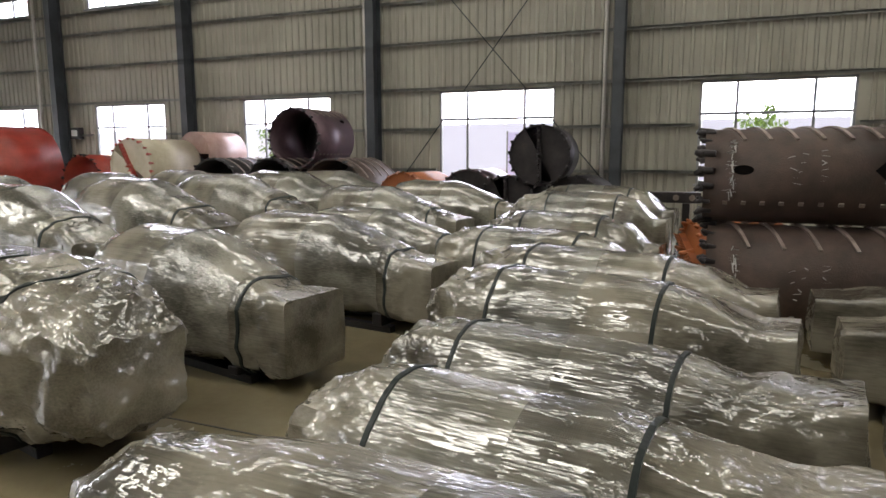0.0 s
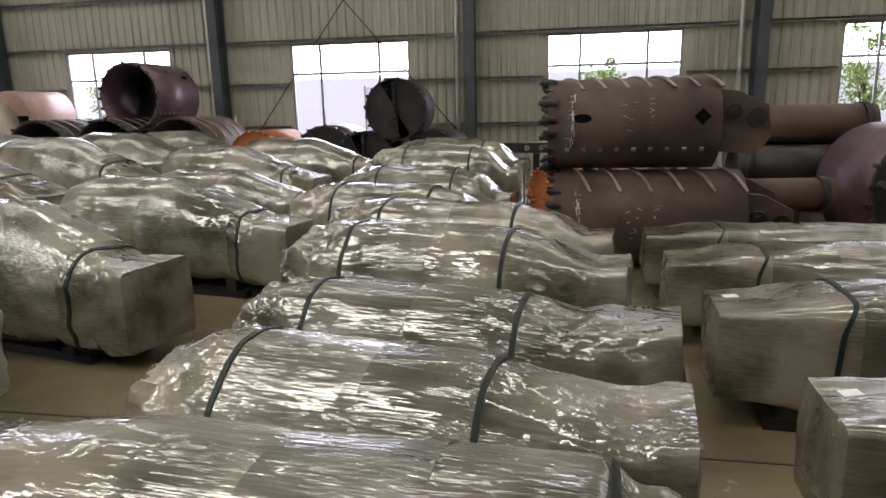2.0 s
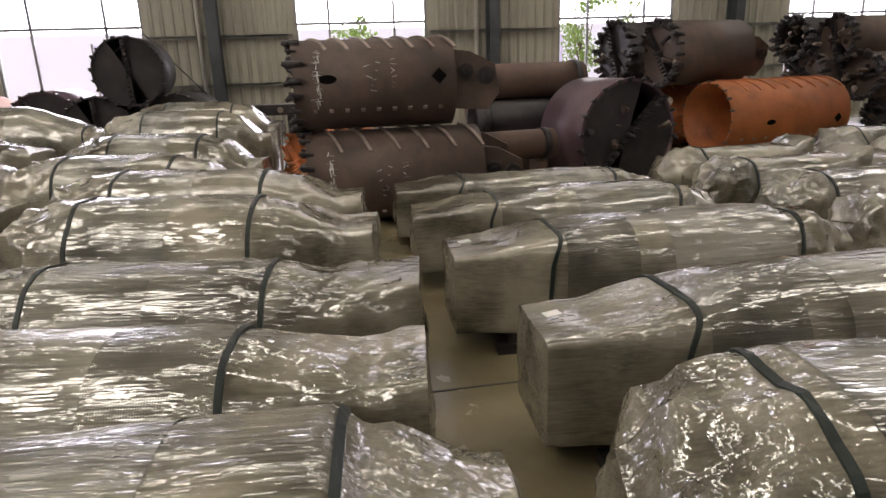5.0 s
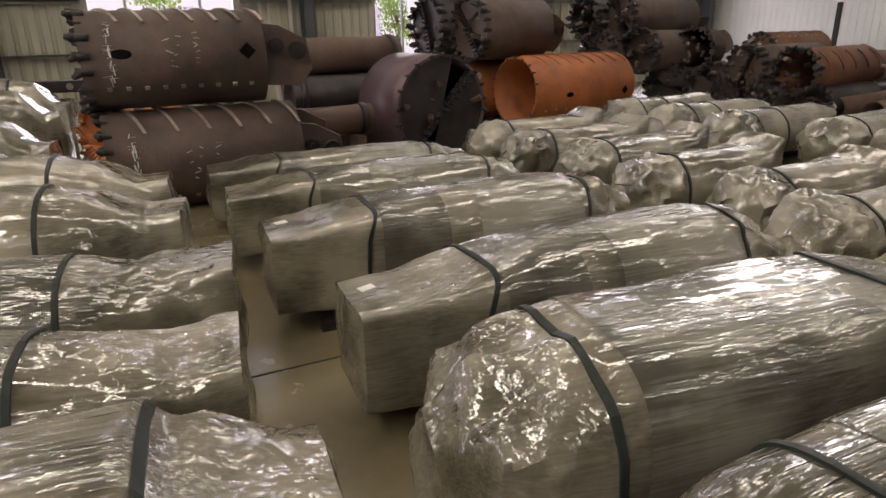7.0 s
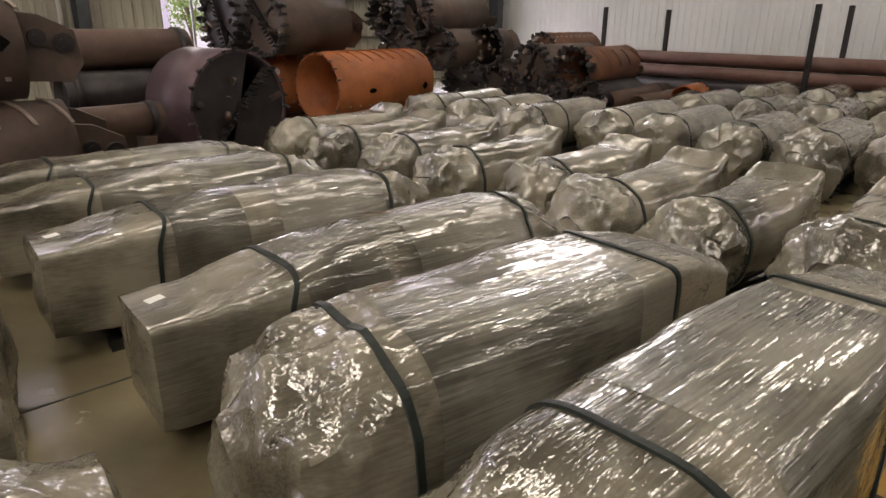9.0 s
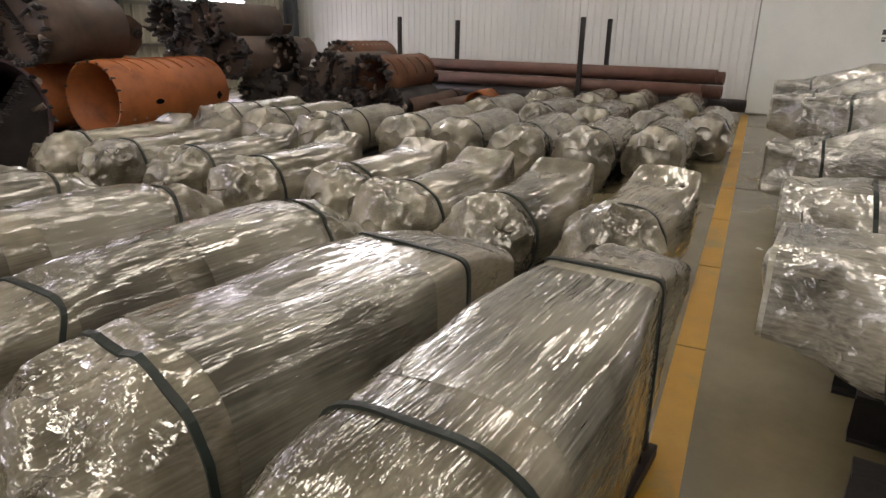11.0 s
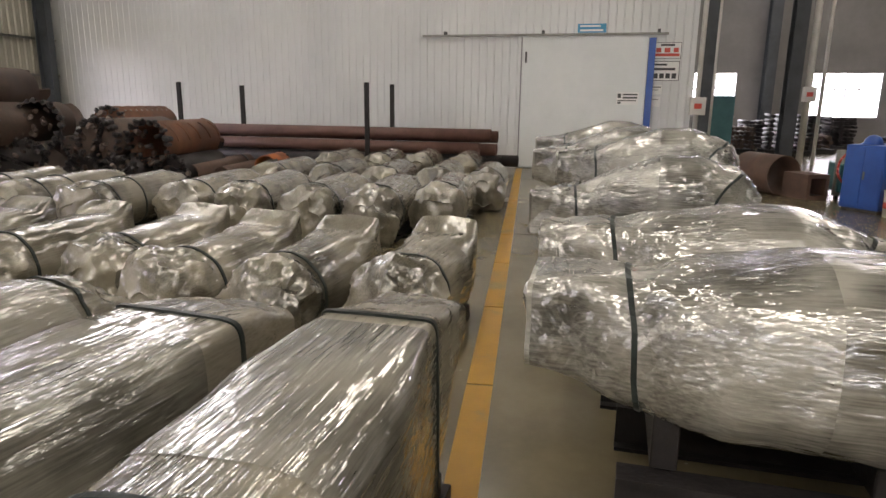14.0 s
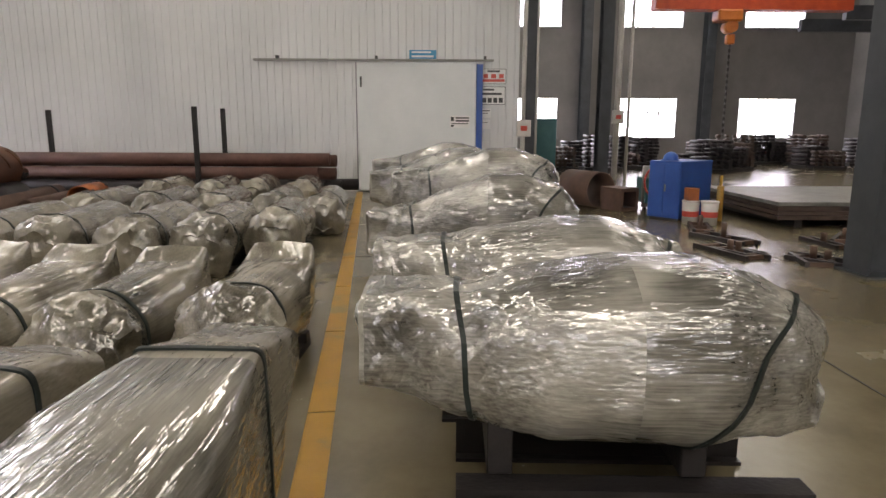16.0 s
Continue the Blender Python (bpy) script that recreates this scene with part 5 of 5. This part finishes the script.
# plate table, frames on the floor
pt = thing("steel_plate_stack", pose(12.3, -4.7, 0), "low dark stack of steel plates on bearers", "plate stack")
for k in range(4):
    box_part("plate", (0.04 * k, 3.2 - 0.03 * k, -3.6 + 0.05 * k, -0.02 * k, 0.14 + 0.07 * k, 0.2 + 0.07 * k), IRON if k < 3 else GIRT, pt)
for y in (-3.2, -1.8, -0.4):
    box_part("bearer", (0.1, 3.0, y - 0.06, y + 0.06, 0, 0.14), SKID, pt)
rnd = random.Random(5)
for k in range(9):
    x, y = rnd.uniform(9.3, 11.8), rnd.uniform(-5.2, -3.2)
    fr = thing("welded_cradle", pose(x, y, 0, 0, 0, rnd.uniform(-40, 40)), "rusty welded steel cradle lying on the floor", "steel frame", "steel frames on the floor")
    L, W = rnd.uniform(0.5, 1.0), rnd.uniform(0.2, 0.4)
    for d in ((0, L, 0, 0.05), (0, L, W - 0.05, W)):
        box_part("rail", (*d, 0.0, 0.06), IRON_BLACK, fr)
    for u in (0.1, 0.5, 0.9):
        box_part("crosspiece", (L * u - 0.03, L * u + 0.03, 0.05, W - 0.05, 0.0, 0.05), RUST, fr)
    rod_part("pin", (L * 0.5, W / 2, 0.05), (L * 0.5, W / 2, rnd.uniform(0.14, 0.26)), 0.04, RUST, fr)
# far stock of steel parts along the east wall
for k in range(26):
    x, y = rnd.uniform(25.5, 32.5), rnd.uniform(-19, -3.0)
    h = rnd.uniform(0.5, 1.35)
    st = thing("steel_parts_stack", pose(x, y, 0, 0, 0, rnd.uniform(-15, 15)), "dark stack of steel parts on a pallet, far off", "parts stack", "far stock of steel parts")
    w, d = rnd.uniform(0.6, 1.4), rnd.uniform(0.8, 1.9)
    box_part("pallet", (-w / 2, w / 2, -d / 2, d / 2, 0, 0.14), SKID, st)
    n = max(3, int(h / 0.16))
    bm = bmesh.new()
    for j in range(n):
        for i in range(5):
            yy = -d / 2 + d * (i + 0.5) / 5
            rr = rnd.uniform(0.05, 0.085)
            rod_into(bm, (-w / 2 * rnd.uniform(0.7, 1.1), yy, 0.22 + j * 0.15), (w / 2 * rnd.uniform(0.7, 1.1), yy, 0.22 + j * 0.15 + rnd.uniform(-0.02, 0.05)), rr, rr, 8)
    tagged(part("steel_stock", bm, IRON_BLACK if k % 3 else IRON, st), kind="stuff")
# hoist
hs = thing("hoist", pose(24, -8.7, 0), "orange electric hoist with hanging chain under a red crane girder", "hoist")
box_part("girder", (-0.25, 0.25, -4.0, 2.4, 5.35, 6.0), HOIST_RED, hs, "red painted crane girder")
box_part("hanger", (-0.06, 0.06, -2.0, -1.9, 6.0, TOP), COLUMN, hs)
box_part("hanger", (-0.06, 0.06, 1.0, 1.1, 6.0, TOP), COLUMN, hs)
box_part("motor", (-0.3, 0.3, -0.45, 0.35, 5.0, 5.36), HOIST_ORANGE, hs, "", 0.05)
rod_part("drum", (-0.2, -0.15, 4.85), (0.25, -0.15, 4.85), 0.2, HOIST_ORANGE, hs)
box_part("hook_block", (-0.12, 0.12, -0.32, -0.05, 4.3, 4.62), HOIST_ORANGE, hs, "", 0.04)
bm = bmesh.new()
for k in range(30):
    z = 1.35 + 0.1 * k
    o = 0.03 if k % 2 else 0.0
    box_into(bm, -0.035 + o, 0.035 - o, -0.2 - 0.03 + (0.03 - o), -0.2 + 0.03 - (0.03 - o) + 0.01, z, z + 0.12)
part("chain", bm, IRON_BLACK, hs)
for x in (27.0, 30.0):
    tagged(box_part("crane_beam", (x, x + 0.25, -19.9, -14.5, 5.6, 6.1), COLUMN), "dark steel crane beam high under the roof", "beam", kind="structure")

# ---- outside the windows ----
fac = thing("pale_building", pose(0, 0, 0), "low building across the yard, glowing lilac-white in place of daylight on it", "building", kind="structure")
# wall and doors glow to look daylit
box_part("wall", (-40, 40, 25.0, 25.4, -0.05, 2.75), GLOW_FACADE, fac)
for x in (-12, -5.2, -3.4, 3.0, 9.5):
    box_part("door", (x, x + 1.5, 24.93, 24.99, 0, 2.4), GLOW_DOOR, fac)
    box_part("door_frame", (x - 0.06, x - 0.005, 24.93, 24.99, 0, 2.45), GIRT, fac)


def shrub(x, y, h, w, n, seed):
    """A young tree: tapered trunk, limbs, and a loose crown of small leaves."""
    r = random.Random(seed)
    t = thing("tree", pose(x, y, 0), "small leafy green tree outside the window", "tree")
    bm = bmesh.new()
    rod_into(bm, (0, 0, -0.05), (0.05, 0, h * 0.5), 0.07, 0.04, 8)
    for k in range(7):
        a = r.uniform(0, 6.28)
        rod_into(bm, (0.03, 0, h * r.uniform(0.25, 0.5)), (w * 0.4 * math.cos(a), w * 0.4 * math.sin(a), h * r.uniform(0.6, 0.9)), 0.03, 0.01, 5)
    part("trunk", bm, RUST, t)
    bm = bmesh.new()
    cl = [Vector((r.gauss(0, w * 0.3), r.gauss(0, w * 0.3), h * r.uniform(0.35, 1.0))) for _ in range(26)]
    for k in range(n):
        c = r.choice(cl) + Vector((r.gauss(0, 0.14), r.gauss(0, 0.14), r.gauss(0, 0.12)))
        m = Euler((r.uniform(0, 6), r.uniform(0, 6), r.uniform(0, 6))).to_matrix()
        s = r.uniform(0.04, 0.085)
        vs = [bm.verts.new(c + m @ Vector(p) * s) for p in ((-1, 0, 0), (0, -0.5, 0.1), (1, 0, 0), (0, 0.5, 0.1))]
        bm.faces.new(vs)
    part("crown", bm, LEAF, t)


for k, (x, y, h, w) in enumerate(((3.3, 22.5, 2.9, 0.9), (10.6, 22.3, 3.7, 1.0), (12.2, 22.8, 3.4, 1.0), (-25.5, 22.5, 2.8, 1.0), (-14.0, 22.5, 2.5, 0.9), (18.5, 22.5, 3.2, 1.0))):
    shrub(x, y, h, w, 1500, 300 + k)
